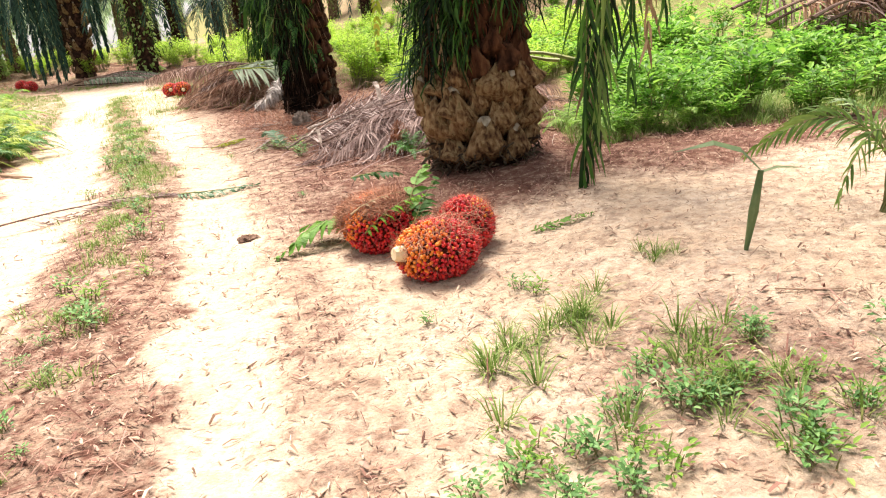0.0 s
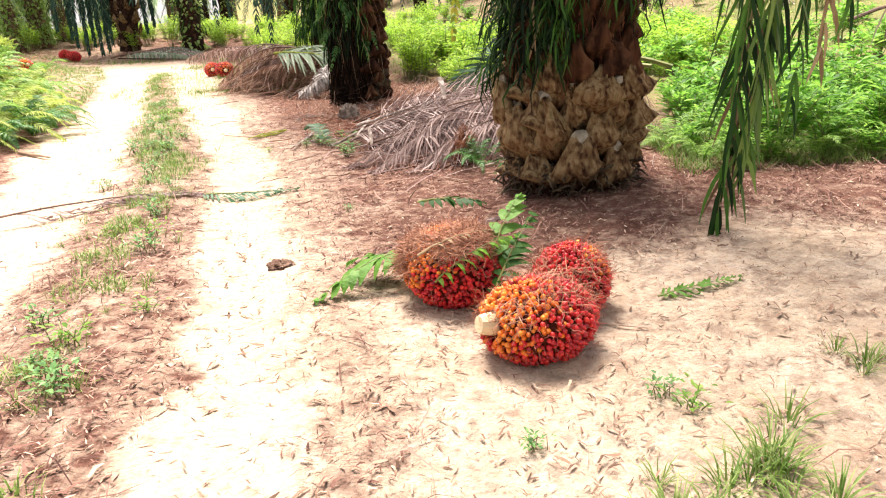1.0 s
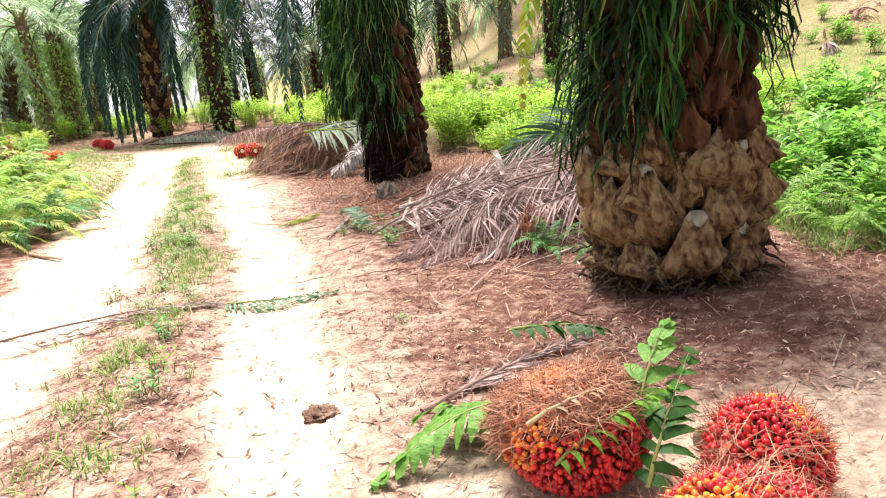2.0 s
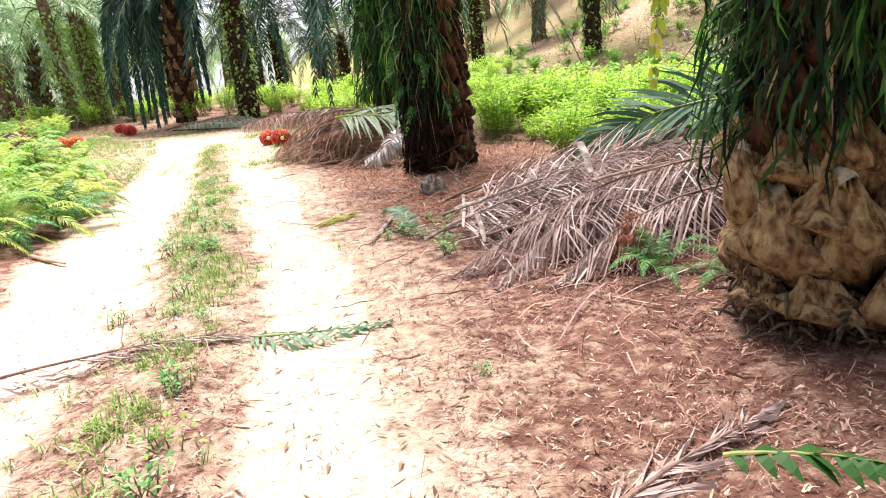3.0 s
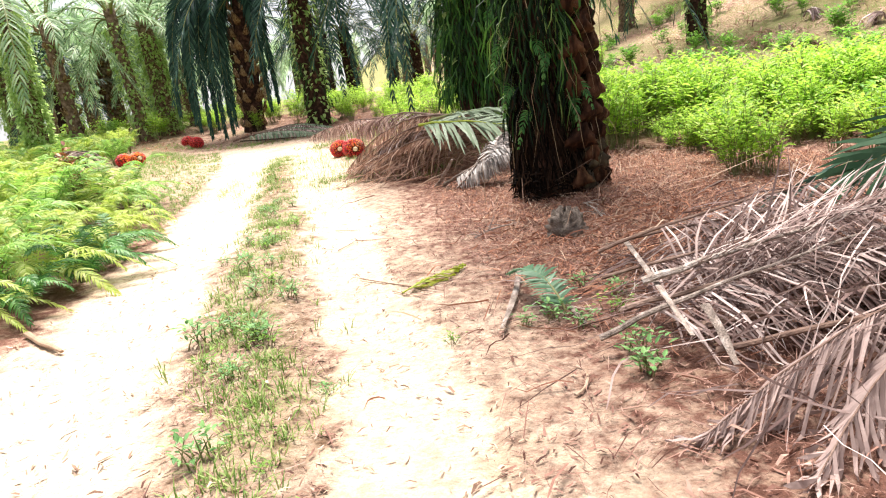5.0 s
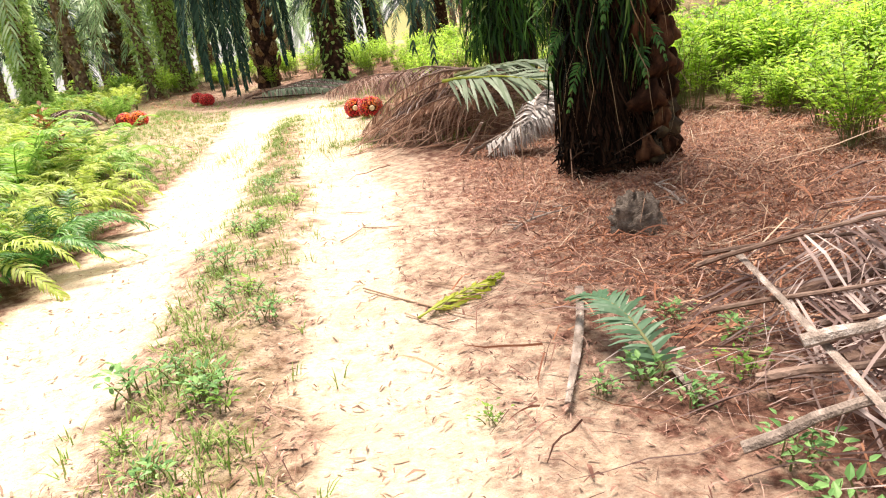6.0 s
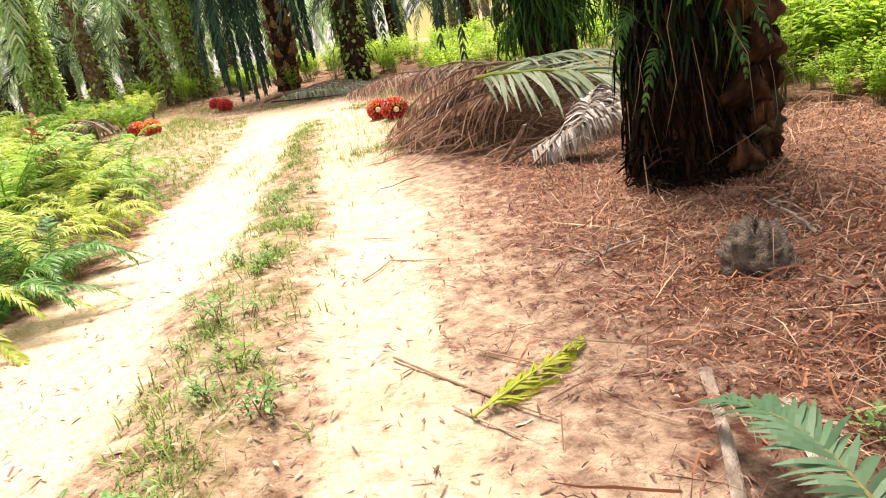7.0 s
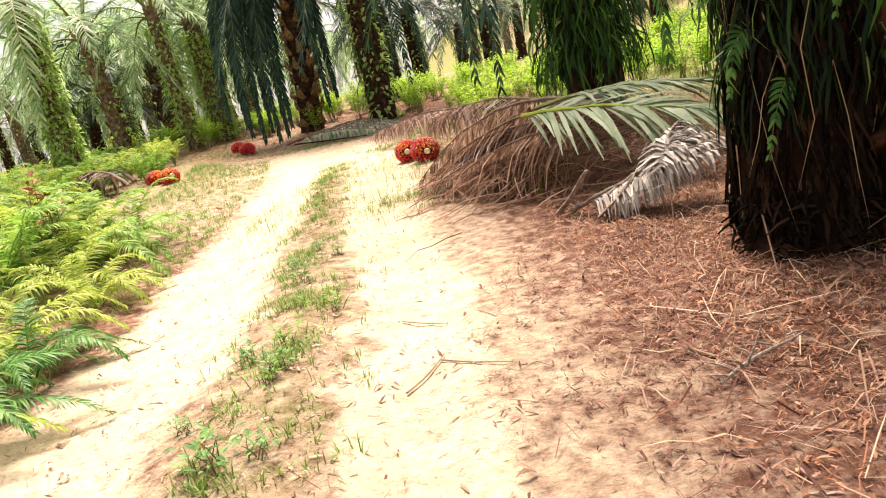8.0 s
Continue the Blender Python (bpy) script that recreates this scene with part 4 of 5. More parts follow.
        u = Vector((math.cos(k * 2.1 + seed), 0.8 * math.sin(k * 2.9 + seed), 0.35 + 0.5 * (k % 2)))
        u = (u.normalized() + Vector((rng.gauss(0, 1), rng.gauss(0, 1), rng.gauss(0, 1))) * 0.27).normalized()
        p = Vector((u.x * rx, u.y * ry, u.z * rz)) * 1.07
        t = Vector((rng.gauss(0, 1), rng.gauss(0, 0.6), rng.gauss(0, 0.5))).normalized()
        L = rng.uniform(0.08, 0.24)
        c = u.cross(t).normalized() * rng.uniform(-0.03, 0.03)
        mat_bag.strip([p - t * L / 2 - u * 0.012, p - t * L / 5 + c + u * rng.uniform(0, 0.03), p + t * L / 5 - c + u * rng.uniform(0, 0.02), p + t * L / 2 - u * 0.02], [0.001, 0.003, 0.003, 0.001], u.cross(t).normalized())
    if rest.v:
        me = smooth(rest.mesh("fruit_mass", M_REDI, M_ORANGEI))
        per = len(proto.polygons)
        flags = sorted([(b, 1) for b in rest_o] + [(b, 0) for b in rest_r])
        me.polygons.foreach_set("material_index", [s for _, s in flags for _ in range(per)])
        tagged(part("fruit_mass", me, ob, "closely packed red fruit"), kind="stuff")
    tagged(part("fibre", spn.mesh("fibre", M_SPINE), ob, "dry brown spines and fibres"), kind="stuff")
    if hair:
        tagged(part("fibre_mat", mat_bag.mesh("fibre_mat", M_HAIR), ob, "matted brown fibre"), kind="stuff")
    st = Bag()
    a = Vector((stk.x * rx, stk.y * ry, stk.z * rz)) * 0.86
    st.tube([a, a + stk * 0.05, a + stk * 0.075], [0.05, 0.044, 0.036], 10)
    part("stalk", st.mesh("stalk", M_PALE), ob, "pale freshly cut stalk")
    return ob


bunch(-0.165, 3.60, 0.235, 0.20, 0.165, 20, "ripe red and orange oil palm fruit bunch with cut stalk", 900, (-0.9, -0.3, 0.55), (-0.95, -0.15, 0.18), 290, 300, 620, 0.52)
bunch(0.01, 3.97, 0.18, 0.165, 0.17, 60, "red spiny oil palm fruit bunch", 901, (0.5, -0.5, 0.9), (0.2, 1, 0.0), 190, 260, 900, 0.95)
bunch(-0.55, 4.16, 0.235, 0.205, 0.195, -10, "oil palm fruit bunch under brown fibres", 902, (-0.8, -0.2, 0.75), (0.4, 0.9, 0.2), 220, 2400, 320, 0.45)
bunch(-7.55, 18.25, 0.19, 0.18, 0.17, 0, "red oil palm fruit bunch with pale cut stalk", 903, (0, -1, 0.6), (0.35, -0.9, 0.1), 24, 160, 120, 0.85)
bunch(-7.12, 17.95, 0.21, 0.19, 0.18, 30, "red oil palm fruit bunch with pale cut stalk", 904, (0, -1, 0.6), (0.0, -1, 0.0), 24, 160, 120, 0.85)
bunch(-15.0, 24.3, 0.21, 0.19, 0.17, 0, "dark red oil palm fruit bunch", 905, (0, -1, 0.6), (0.3, 0.9, 0.1), 24, 60, 60, 1.2)
bunch(-15.5, 24.6, 0.2, 0.18, 0.16, 30, "dark red oil palm fruit bunch", 906, (0, -1, 0.6), (0.3, 0.9, 0.1), 24, 60, 60, 1.2)
bunch(-13.1, 19.0, 0.18, 0.17, 0.16, 30, "orange-red oil palm fruit bunch with cut stalk", 907, (0, -1, 0.6), (0.5, -0.9, 0.2), 24, 40, 60, 0.6)
bunch(-13.65, 19.2, 0.18, 0.17, 0.15, 80, "orange-red oil palm fruit bunch", 908, (0, -1, 0.6), (0.3, 0.9, 0.2), 24, 40, 60, 0.7)


# ---- fallen and stacked fronds ----
G1 = "dead fronds stacked beside the great palm"


def fallen(a, b, c, seed, label, n=60, ll=0.6, lw=0.02, mats=(M_DEADRIB, M_DEADLEAF), droop=0.5, limp=0.5, spread=58.0, miss=0.1, rach=0.026, upv=None, start=0.2, name="fallen_frond", group="", flop=0.25, each=False):
    """A cut palm leaf; heights are above the ground."""
    low = 0.66 if group == G1 else 1.0
    pts = [Vector((p[0], p[1], p[2] * low + ground_z(p[0], p[1]))) for p in (a, b, c)]
    rng = random.Random(seed)
    rib, lea = frond(pts[0], pts[1], pts[2], n, ll, lw, droop, rng, rach, start, limp, spread, miss, upv, flop)
    clamp_ground(rib, 0.01, 0.0, rng)
    clamp_ground(lea, 0.006, 0.03, rng)
    ob = tagged(new(name, rib.mesh(name, mats[0])), label, "palm frond", group)
    if each:
        for i in range(0, len(lea.v), 8):
            part("leaflet", mesh("leaflet", lea.v[i:i + 8], [(0, 1, 3, 2), (2, 3, 5, 4), (4, 5, 7, 6)], mats[1]), ob)
    else:
        tagged(part("foliage", lea.mesh("foliage", mats[1]), ob), kind="stuff")
    return ob


DL = "dead grey-brown palm frond in a stack"
fallen((-2.1, 9.15, 0.1), (-1.5, 8.85, 0.42), (-0.4, 8.5, 0.75), 1043, DL, 70, 0.62, 0.013, droop=0.5, limp=0.3, flop=0.4, group=G1, rach=0.013)
fallen((-2.0, 8.6, 0.08), (-1.5, 8.4, 0.4), (-0.5, 8.1, 0.7), 1044, DL, 70, 0.62, 0.013, droop=0.5, limp=0.3, flop=0.4, group=G1, rach=0.018)
fallen((-2.08, 9.7, 0.16), (-0.9, 8.9, 0.75), (0.9, 8.3, 0.75), 1000, DL, 84, 0.85, 0.014, droop=0.41, limp=0.28, flop=0.45, group=G1, rach=0.011, each=True)
fallen((-1.75, 8.9, 0.15), (-0.8, 8.5, 0.65), (0.9, 7.7, 0.6), 1001, DL, 84, 0.85, 0.014, droop=0.45, limp=0.28, flop=0.45, group=G1, rach=0.011, each=True)
fallen((-0.80, 7.75, 0.72), (0.1, 8.0, 0.85), (1.3, 8.6, 0.5), 1002, DL, 74, 0.90, 0.014, droop=0.52, limp=0.28, flop=0.45, group=G1, rach=0.011, each=True)
fallen((-1.63, 7.8, 0.24), (-0.6, 7.6, 0.7), (0.6, 7.8, 0.45), 1003, DL, 84, 0.81, 0.014, droop=0.45, limp=0.28, flop=0.45, group=G1, rach=0.013, each=True)
fallen((0.4, 7.9, 0.75), (-0.8, 7.9, 0.9), (-1.75, 7.35, 0.03), 1004, DL, 94, 0.72, 0.014, droop=0.38, limp=0.28, flop=0.45, group=G1, rach=0.013, spread=40, each=True)
fallen((0.6, 8.3, 0.7), (-0.6, 8.2, 0.95), (-1.45, 7.1, 0.03), 1005, DL, 94, 0.72, 0.014, droop=0.38, limp=0.28, flop=0.45, group=G1, rach=0.013, spread=40, each=True)
fallen((0.3, 7.6, 0.55), (-0.6, 7.3, 0.7), (-1.1, 7.0, 0.02), 1006, DL, 84, 0.63, 0.014, droop=0.38, limp=0.28, flop=0.45, group=G1, rach=0.013, spread=40, each=True)
rngf = random.Random(55)
for k in range(6):
    ax, ay = rngf.uniform(-1.9, -1.0), rngf.uniform(7.2, 9.4)
    bx, by = rngf.uniform(0.2, 1.3), rngf.uniform(7.3, 9.2)
    zt = rngf.uniform(0.25, 0.6)
    fallen((ax, ay, 0.05), ((ax + bx) / 2, (ay + by) / 2, zt + 0.2), (bx, by, zt * 0.7), 1010 + k, DL, 69, 0.72, 0.012, droop=0.5, limp=0.45, miss=0.2, group=G1)
fallen((1.5, 8.4, 0.95), (0.2, 8.7, 1.62), (-0.75, 9.1, 0.75), 1030, "green frond lying on a stack of dead ones", 46, 0.72, 0.036, (M_FRONDRIB, M_GREENFROND), 0.12, 0.15, 66, 0.0, group=G1, upv=(0.0, -0.75, 0.65), flop=0.0, each=True)
fallen((1.4, 8.9, 0.9), (0.2, 9.2, 1.4), (-1.0, 9.6, 0.45), 1031, "dark green frond lying on a stack of dead ones", 46, 0.72, 0.036, (M_FRONDRIB, M_FROND), 0.3, 0.15, 60, 0.0, group=G1, flop=0.0, each=True)

fallen((-2.12, 9.5, 0.2), (-1.2, 9.2, 0.75), (0.2, 8.9, 0.9), 1040, "dead grey palm frond in a stack", 64, 0.6, 0.013, droop=0.45, limp=0.35, flop=0.4, group=G1, rach=0.013)
fallen((-2.1, 8.15, 0.14), (-1.5, 8.2, 0.55), (-0.2, 8.4, 0.8), 1041, "dead grey palm frond with a broad ragged stalk", 64, 0.7, 0.014, (M_BUTT, M_DEADLEAF), droop=0.45, limp=0.35, flop=0.4, group=G1, rach=0.016)
fallen((-1.88, 8.5, 0.36), (-1.3, 8.5, 0.6), (0.0, 8.7, 0.85), 1042, "dead grey palm frond with pale stripped ribs", 60, 0.55, 0.013, (M_BUTT, M_DEADLEAF), droop=0.1, limp=0.5, group=G1, rach=0.02, flop=-0.5)

G2 = "dead fronds stacked beyond the dark palm"
BROWN = "dead brown palm frond in a stack"
fallen((-4.0, 14.9, 0.62), (-5.1, 15.2, 0.98), (-6.3, 15.5, 0.05), 1100, BROWN, 74, 0.75, 0.022, (M_DEADRIB, M_DEADBROWN), 0.75, 0.3, group=G2, flop=0.4)
fallen((-4.3, 15.3, 0.72), (-5.4, 15.7, 1.08), (-6.5, 15.9, 0.05), 1101, BROWN, 74, 0.75, 0.022, (M_DEADRIB, M_DEADBROWN), 0.75, 0.3, group=G2, flop=0.4)
fallen((-4.6, 16.2, 0.6), (-5.9, 17.2, 1.0), (-7.3, 18.9, 0.45), 1102, "dead grey palm frond in a stack", 74, 0.75, 0.024, (M_DEADRIB, M_DEADLEAF), 0.6, 0.35, group=G2)
fallen((-3.9, 14.5, 0.45), (-4.8, 14.7, 0.85), (-5.9, 15.0, 0.05), 1103, BROWN, 74, 0.7, 0.022, (M_DEADRIB, M_DEADBROWN), 0.8, 0.3, group=G2, flop=0.4)
fallen((-5.4, 17.4, 0.5), (-7.2, 19.0, 0.85), (-9.2, 20.6, 0.3), 1104, "dead grey palm frond in a stack", 70, 0.75, 0.026, (M_DEADRIB, M_DEADLEAF), 0.6, 0.4, group=G2)
for k in range(9):
    ax, ay = rngf.uniform(-4.9, -3.9), rngf.uniform(14.6, 16.6)
    bx, by = ax - rngf.uniform(0.8, 1.7), ay + rngf.uniform(0.0, 0.8)
    zt = rngf.uniform(0.3, 0.66)
    fallen((ax, ay, zt * 0.8), ((ax + bx) / 2, (ay + by) / 2, zt + 0.22), (bx, by, 0.08), 1110 + k, BROWN, 50, 0.7, 0.022, (M_DEADRIB, M_DEADBROWN if k % 3 else M_DEADLEAF), 0.7, 0.4, 58, 0.15, group=G2, flop=0.35)
fallen((-4.75, 14.75, 0.78), (-4.0, 14.5, 0.80), (-2.95, 14.05, 0.5), 1130, "fading green frond spread over a stack", 40, 0.78, 0.045, (M_YELLOW, M_GREENDEAD), 0.14, 0.12, 50, 0.0, group=G2, flop=0.2, each=True, upv=(0.1, -0.35, 0.9), start=0.05)
fallen((-4.7, 15.15, 0.78), (-3.8, 15.1, 0.86), (-2.9, 15.0, 0.6), 1131, "fading green frond spread over a stack", 40, 0.75, 0.045, (M_FRONDRIB, M_GREENDEAD), 0.2, 0.15, 54, 0.0, group=G2, flop=0.1, each=True)
# grey withered fronds with broad split stalks leaning at the dark palm's foot
for k in range(5):
    fallen((-4.25 + 0.24 * k, 13.75 - 0.13 * k, 0.03 + 0.05 * k), (-3.75 + 0.06 * k, 13.5 - 0.05 * k, 0.30 + 0.06 * k), (-2.98 - 0.08 * k, 13.05 + 0.12 * k, 0.44 + 0.04 * k), 1140 + 50 * k, "grey withered frond leaning at the palm's foot", 60, 0.36, 0.024, (M_BUTT, M_GREYLEAF), 0.6, 0.4, group=G2, rach=0.024)
# low rows of old fronds further on
for k in range(5):
    fallen((-13.6 + 0.2 * k, 24.2 + 0.25 * k, 0.1), (-12.0, 24.0 + 0.3 * k, 0.45), (-10.2, 23.2 + 0.3 * k, 0.1), 1150 + k, "old dead frond on the ground", 50, 0.6, 0.04, (M_DEADRIB, M_DEADLEAF if k % 2 else M_GREENDEAD), 0.6, 0.5)
# the frond across the track, green at its tip
fallen((-4.5, 5.35, 0.05), (-3.3, 6.3, 0.1), (-2.75, 6.33, 0.03), 1160, "dry brown frond lying across the track", 46, 0.4, 0.012, (M_DEADRIB, M_DEADLEAF), 0.3, 0.3, 24, 0.1, 0.012, each=True)
fallen((-2.78, 6.33, 0.03), (-2.5, 6.33, 0.06), (-2.05, 6.52, 0.02), 1161, "green tip of a frond on the track", 17, 0.24, 0.022, (M_FRONDRIB, M_FERNBLUE), 0.3, 0.1, 66, 0.0, 0.008, start=0.0, each=True)
fallen((-3.45, 9.27, 0.02), (-3.25, 9.5, 0.07), (-3.14, 9.8, 0.03), 1162, "yellow-green frond tip on the soil", 24, 0.16, 0.017, (M_YELLOW, M_YELLOW), 0.2, 0.1, 42, 0.0, 0.006, start=0.1, each=True)
fallen((-2.3, 8.66, 0.05), (-2.45, 8.95, 0.3), (-2.68, 9.2, 0.12), 1169, "grey-green fern leaf over the litter", 44, 0.15, 0.019, (M_STEM, M_FERNBLUE), 0.15, 0.05, 70, 0.0, 0.005, start=0.05, each=True, flop=0.0)
fallen((-1.15, 4.65, 0.02), (-0.85, 5.0, 0.05), (-0.35, 5.4, 0.02), 1163, "dry brown frond end on the litter", 40, 0.35, 0.012, (M_DEADRIB, M_DEADLEAF), 0.3, 0.3, 22, 0.1, 0.01, each=True)
fallen((0.42, 4.0, 0.02), (0.6, 4.05, 0.04), (0.82, 4.12, 0.02), 1164, "small green fern leaf on the sandy soil", 14, 0.09, 0.018, (M_FRONDRIB, M_LEAF), 0.2, 0.1, 62, 0.0, 0.004, start=0.05, each=True)
fallen((-0.72, 4.35, 0.2), (-0.98, 4.35, 0.22), (-1.24, 4.12, 0.02), 1165, "bright green fern leaf beside the fruit", 12, 0.17, 0.055, (M_FRONDRIB, M_LEAF), 0.25, 0.1, 66, 0.0, 0.005, start=0.05, each=True)
fallen((-0.8, 4.4, 0.10), (-0.95, 4.42, 0.2), (-1.12, 4.42, 0.12), 1175, "bright green fern leaf beside the fruit", 8, 0.16, 0.05, (M_FRONDRIB, M_LEAF), 0.25, 0.1, 66, 0.0, 0.005, start=0.05, each=True)
fallen((-0.36, 4.05, 0.25), (-0.3, 4.15, 0.42), (-0.22, 4.25, 0.50), 1166, "bright green leaf on the fruit", 7, 0.13, 0.055, (M_FRONDRIB, M_LEAF), 0.2, 0.1, 50, 0.0, 0.005, start=0.05, each=True)
fallen((-0.62, 3.94, 0.18), (-0.45, 3.95, 0.36), (-0.24, 4.08, 0.36), 1176, "dark green leaf on the fruit", 10, 0.09, 0.022, (M_FRONDRIB, M_SHRUB), 0.5, 0.4, 62, 0.0, 0.005, start=0.05, each=True)
fallen((-0.35, 3.9, 0.12), (-0.28, 4.0, 0.30), (-0.16, 4.18, 0.42), 1177, "dark green leaf between the fruit bunches", 11, 0.13, 0.04, (M_FRONDRIB, M_EPI), 0.3, 0.2, 62, 0.0, 0.005, start=0.05, each=True)
fallen((-0.7, 3.98, 0.3), (-0.55, 4.0, 0.40), (-0.35, 4.05, 0.40), 1167, "dry yellowish leaf stalk on the fruit", 6, 0.05, 0.012, (M_DRYSTRAP, M_DRYSTRAP), 0.3, 0.4, 62, 0.0, 0.007, start=0.3, each=True)
fallen((-0.75, 4.5, 0.42), (-0.55, 4.45, 0.47), (-0.4, 4.4, 0.44), 1168, "dark green leaf on the fruit", 10, 0.09, 0.03, (M_FRONDRIB, M_EPI), 0.2, 0.1, 62, 0.0, 0.005, start=0.05, each=True)
# old fronds on the slope
for k, (ax, ay, dx, dy) in enumerate(fallen_later):
    fallen((ax, ay, 0.1), (ax + dx * 0.6, ay + dy * 0.5, 0.5), (ax + dx * 1.5, ay + dy, 0.05), 1180 + k, "old dead frond on the slope", 34, 0.7, 0.05, (M_DEADRIB, M_DEADLEAF if k % 2 else M_DEADBROWN), 0.6, 0.6)


# loose stripped leaf ribs lying over the stack
def heap_z(x, y):
    return 0.42 * math.exp(-(((x + 0.25) / 1.45) ** 2 + ((y - 8.3) / 0.95) ** 2) ** 1.4)


def stripped(name, label, count, seed, spot, heap, size, mat_, wide=0.008):
    rng = random.Random(seed)
    bag = Bag()
    for _ in range(count):
        x, y = spot(rng)
        az = rng.gauss(math.pi * 1.12, 0.75)
        L = rng.uniform(*size)
        pts = []
        for k in range(5):
            s = k / 4
            px, py = x + math.cos(az + 0.22 * s) * L * s, y + math.sin(az + 0.22 * s) * L * s
            pts.append(Vector((px, py, ground_z(px, py) + heap(px, py) + 0.02 + rng.uniform(0, 0.05) + 0.07 * math.sin(math.pi * s) * (heap(px, py) > 0.1))))
        side = Vector((rng.uniform(-1, 1), rng.uniform(-1, 1), rng.uniform(-1, 1))).normalized()
        w = wide * rng.uniform(0.6, 1.6)
        bag.strip(pts, [w, w, w, w * 0.8, w * 0.3], side)
    tagged(new(name, bag.mesh(name, mat_)), label, "litter", kind="stuff")


stripped("leaf_ribs", "thin grey-brown stripped leaf ribs over the stack", 420, 71, lambda r: (r.gauss(0.1, 0.7), r.gauss(8.3, 0.6)), heap_z, (0.3, 0.85), M_DEADLEAF, 0.0075)
stripped("leaf_ribs", "thin dry leaf ribs strewn on the soil", 220, 72, lambda r: (r.gauss(-0.6, 0.8), r.gauss(7.2, 0.6)), lambda x, y: 0.0, (0.12, 0.35), M_LITTER)
stripped("leaf_ribs", "thin dry leaf ribs strewn on the soil", 450, 73, lambda r: (r.gauss(-1.6, 0.7), r.gauss(10.0, 0.9)), lambda x, y: 0.0, (0.12, 0.4), M_STUB)
stripped("leaf_ribs", "dry brown leaf ribs over the far stack", 900, 74, lambda r: (r.gauss(-4.5, 0.6), r.gauss(15.4, 0.5)), lambda x, y: 0.6 * math.exp(-(((x + 4.7) / 1.1) ** 2 + ((y - 15.6) / 0.9) ** 2)), (0.4, 0.9), M_DEADBROWN, 0.011)


# brown heap among the shrubs on the right
for k in range(9):
    ax, ay = 4.6 + rngf.uniform(-0.4, 0.6), 9.6 + rngf.uniform(-0.5, 0.9)
    fallen((ax, ay, 0.5 + 0.07 * k), (ax + 1.2, ay + 0.3, 1.0 + 0.06 * k), (ax + 2.8, ay + rngf.uniform(-0.3, 0.6), 0.5), 1250 + k, "dead brown frond heaped among the shrubs", 44, 0.8, 0.03, (M_DEADRIB, M_DEADBROWN if k % 3 else M_DEADLEAF), 0.6, 0.5)

stripped("leaf_ribs", "grey-brown leaf ribs at the end of the stack", 520, 75, lambda r: (r.gauss(-1.2, 0.4), r.gauss(8.9, 0.55)), lambda x, y: 0.2 * math.exp(-((x + 0.9) / 0.8) ** 2), (0.25, 0.6), M_DEADLEAF, 0.008)
fallen((-13.6, 18.4, 0.2), (-14.6, 18.7, 0.9), (-15.6, 18.6, 0.3), 1270, "grey withered frond on the bank", 44, 0.7, 0.04, (M_DEADRIB, M_DEADLEAF), 0.6, 0.3)
fallen((-13.9, 18.9, 0.2), (-14.9, 19.3, 0.8), (-15.9, 19.4, 0.3), 1271, "grey withered frond on the bank", 44, 0.7, 0.04, (M_DEADRIB, M_GREENDEAD), 0.6, 0.3)


# ---- ferns on the bank ----
def fern_kind(seed, mat_, L=0.9, pn=38, pl=0.16, pw=0.017):
    out = []
    for k, (h, e) in enumerate(((0.75, 0.55), (0.6, 0.15), (0.42, -0.05))):
        rib, lea = frond((0, 0.02, 0.0), (0.03, L * 0.45, L * h), (0.0, L * (0.8 + 0.1 * k), L * e), pn, pl, pw, 0.25, random.Random(seed + k), 0.006, 0.12, 0.0, 78.0)
        rb = rib.v, rib.f
        n0 = len(lea.v)
        out.append(mesh("frond", lea.v + rb[0], lea.f + [tuple(n0 + q for q in f) for f in rb[1]], mat_))
    return out


FERN_KINDS = [fern_kind(1200, M_FERN), fern_kind(1210, M_FERN, 1.1, 44, 0.19), fern_kind(1220, M_FERNY, 0.95), fern_kind(1230, M_FERNDARK, 1.0, 46, 0.2, 0.015)]


def fern(x, y, size, kind, seed, label, group="ferns on the bank", count=11):
    rng = random.Random(seed)
    bag = Bag()
    bag.tube([Vector((0, 0, -0.05)), Vector((0, 0, 0.03)), Vector((0, 0, 0.07))], [0.05, 0.045, 0.02], 7)
    ob = tagged(new("fern", bag.mesh("fern", M_STEM)), label, "fern", group)
    ob.matrix_basis = pose(x, y, ground_z(x, y), 0, 0, rng.uniform(0, 360)) @ Matrix.Scale(size, 4)
    for i in range(count):
        m = pose(0, 0, 0.03, rng.uniform(-8, 8), rng.uniform(-10, 10), 137.5 * i + rng.uniform(-15, 15)) @ Matrix.Scale(rng.uniform(0.75, 1.1), 4)
        part("frond", FERN_KINDS[kind][i % 3], ob, "", m)
    return ob


rngv = random.Random(5)
done = 0
while done < 70:
    y = rngv.uniform(8.6, 24)
    d = -3.0 - rngv.random() ** 1.3 * 5.5
    x = float(np.interp(y, EDGE_Y, EDGE_X)) + d * (1.1 if y < 14 else 1.25)
    if y > 14.5 and d > -5.6:
        continue
    done += 1
    fern(x, y, rngv.uniform(0.75, 1.1) * (1.35 if d < -4.3 else 1.0), rngv.choice((0, 1, 2, 2)), 1300 + done, "green arching fern on the track's bank" )
fern(-6.95, 10.2, 0.85, 3, 1390, "green arching fern on the track's bank")
fern(-7.3, 11.0, 0.85, 3, 1391, "green arching fern on the track's bank")
fern(-6.75, 9.3, 0.8, 3, 1392, "green arching fern on the track's bank")
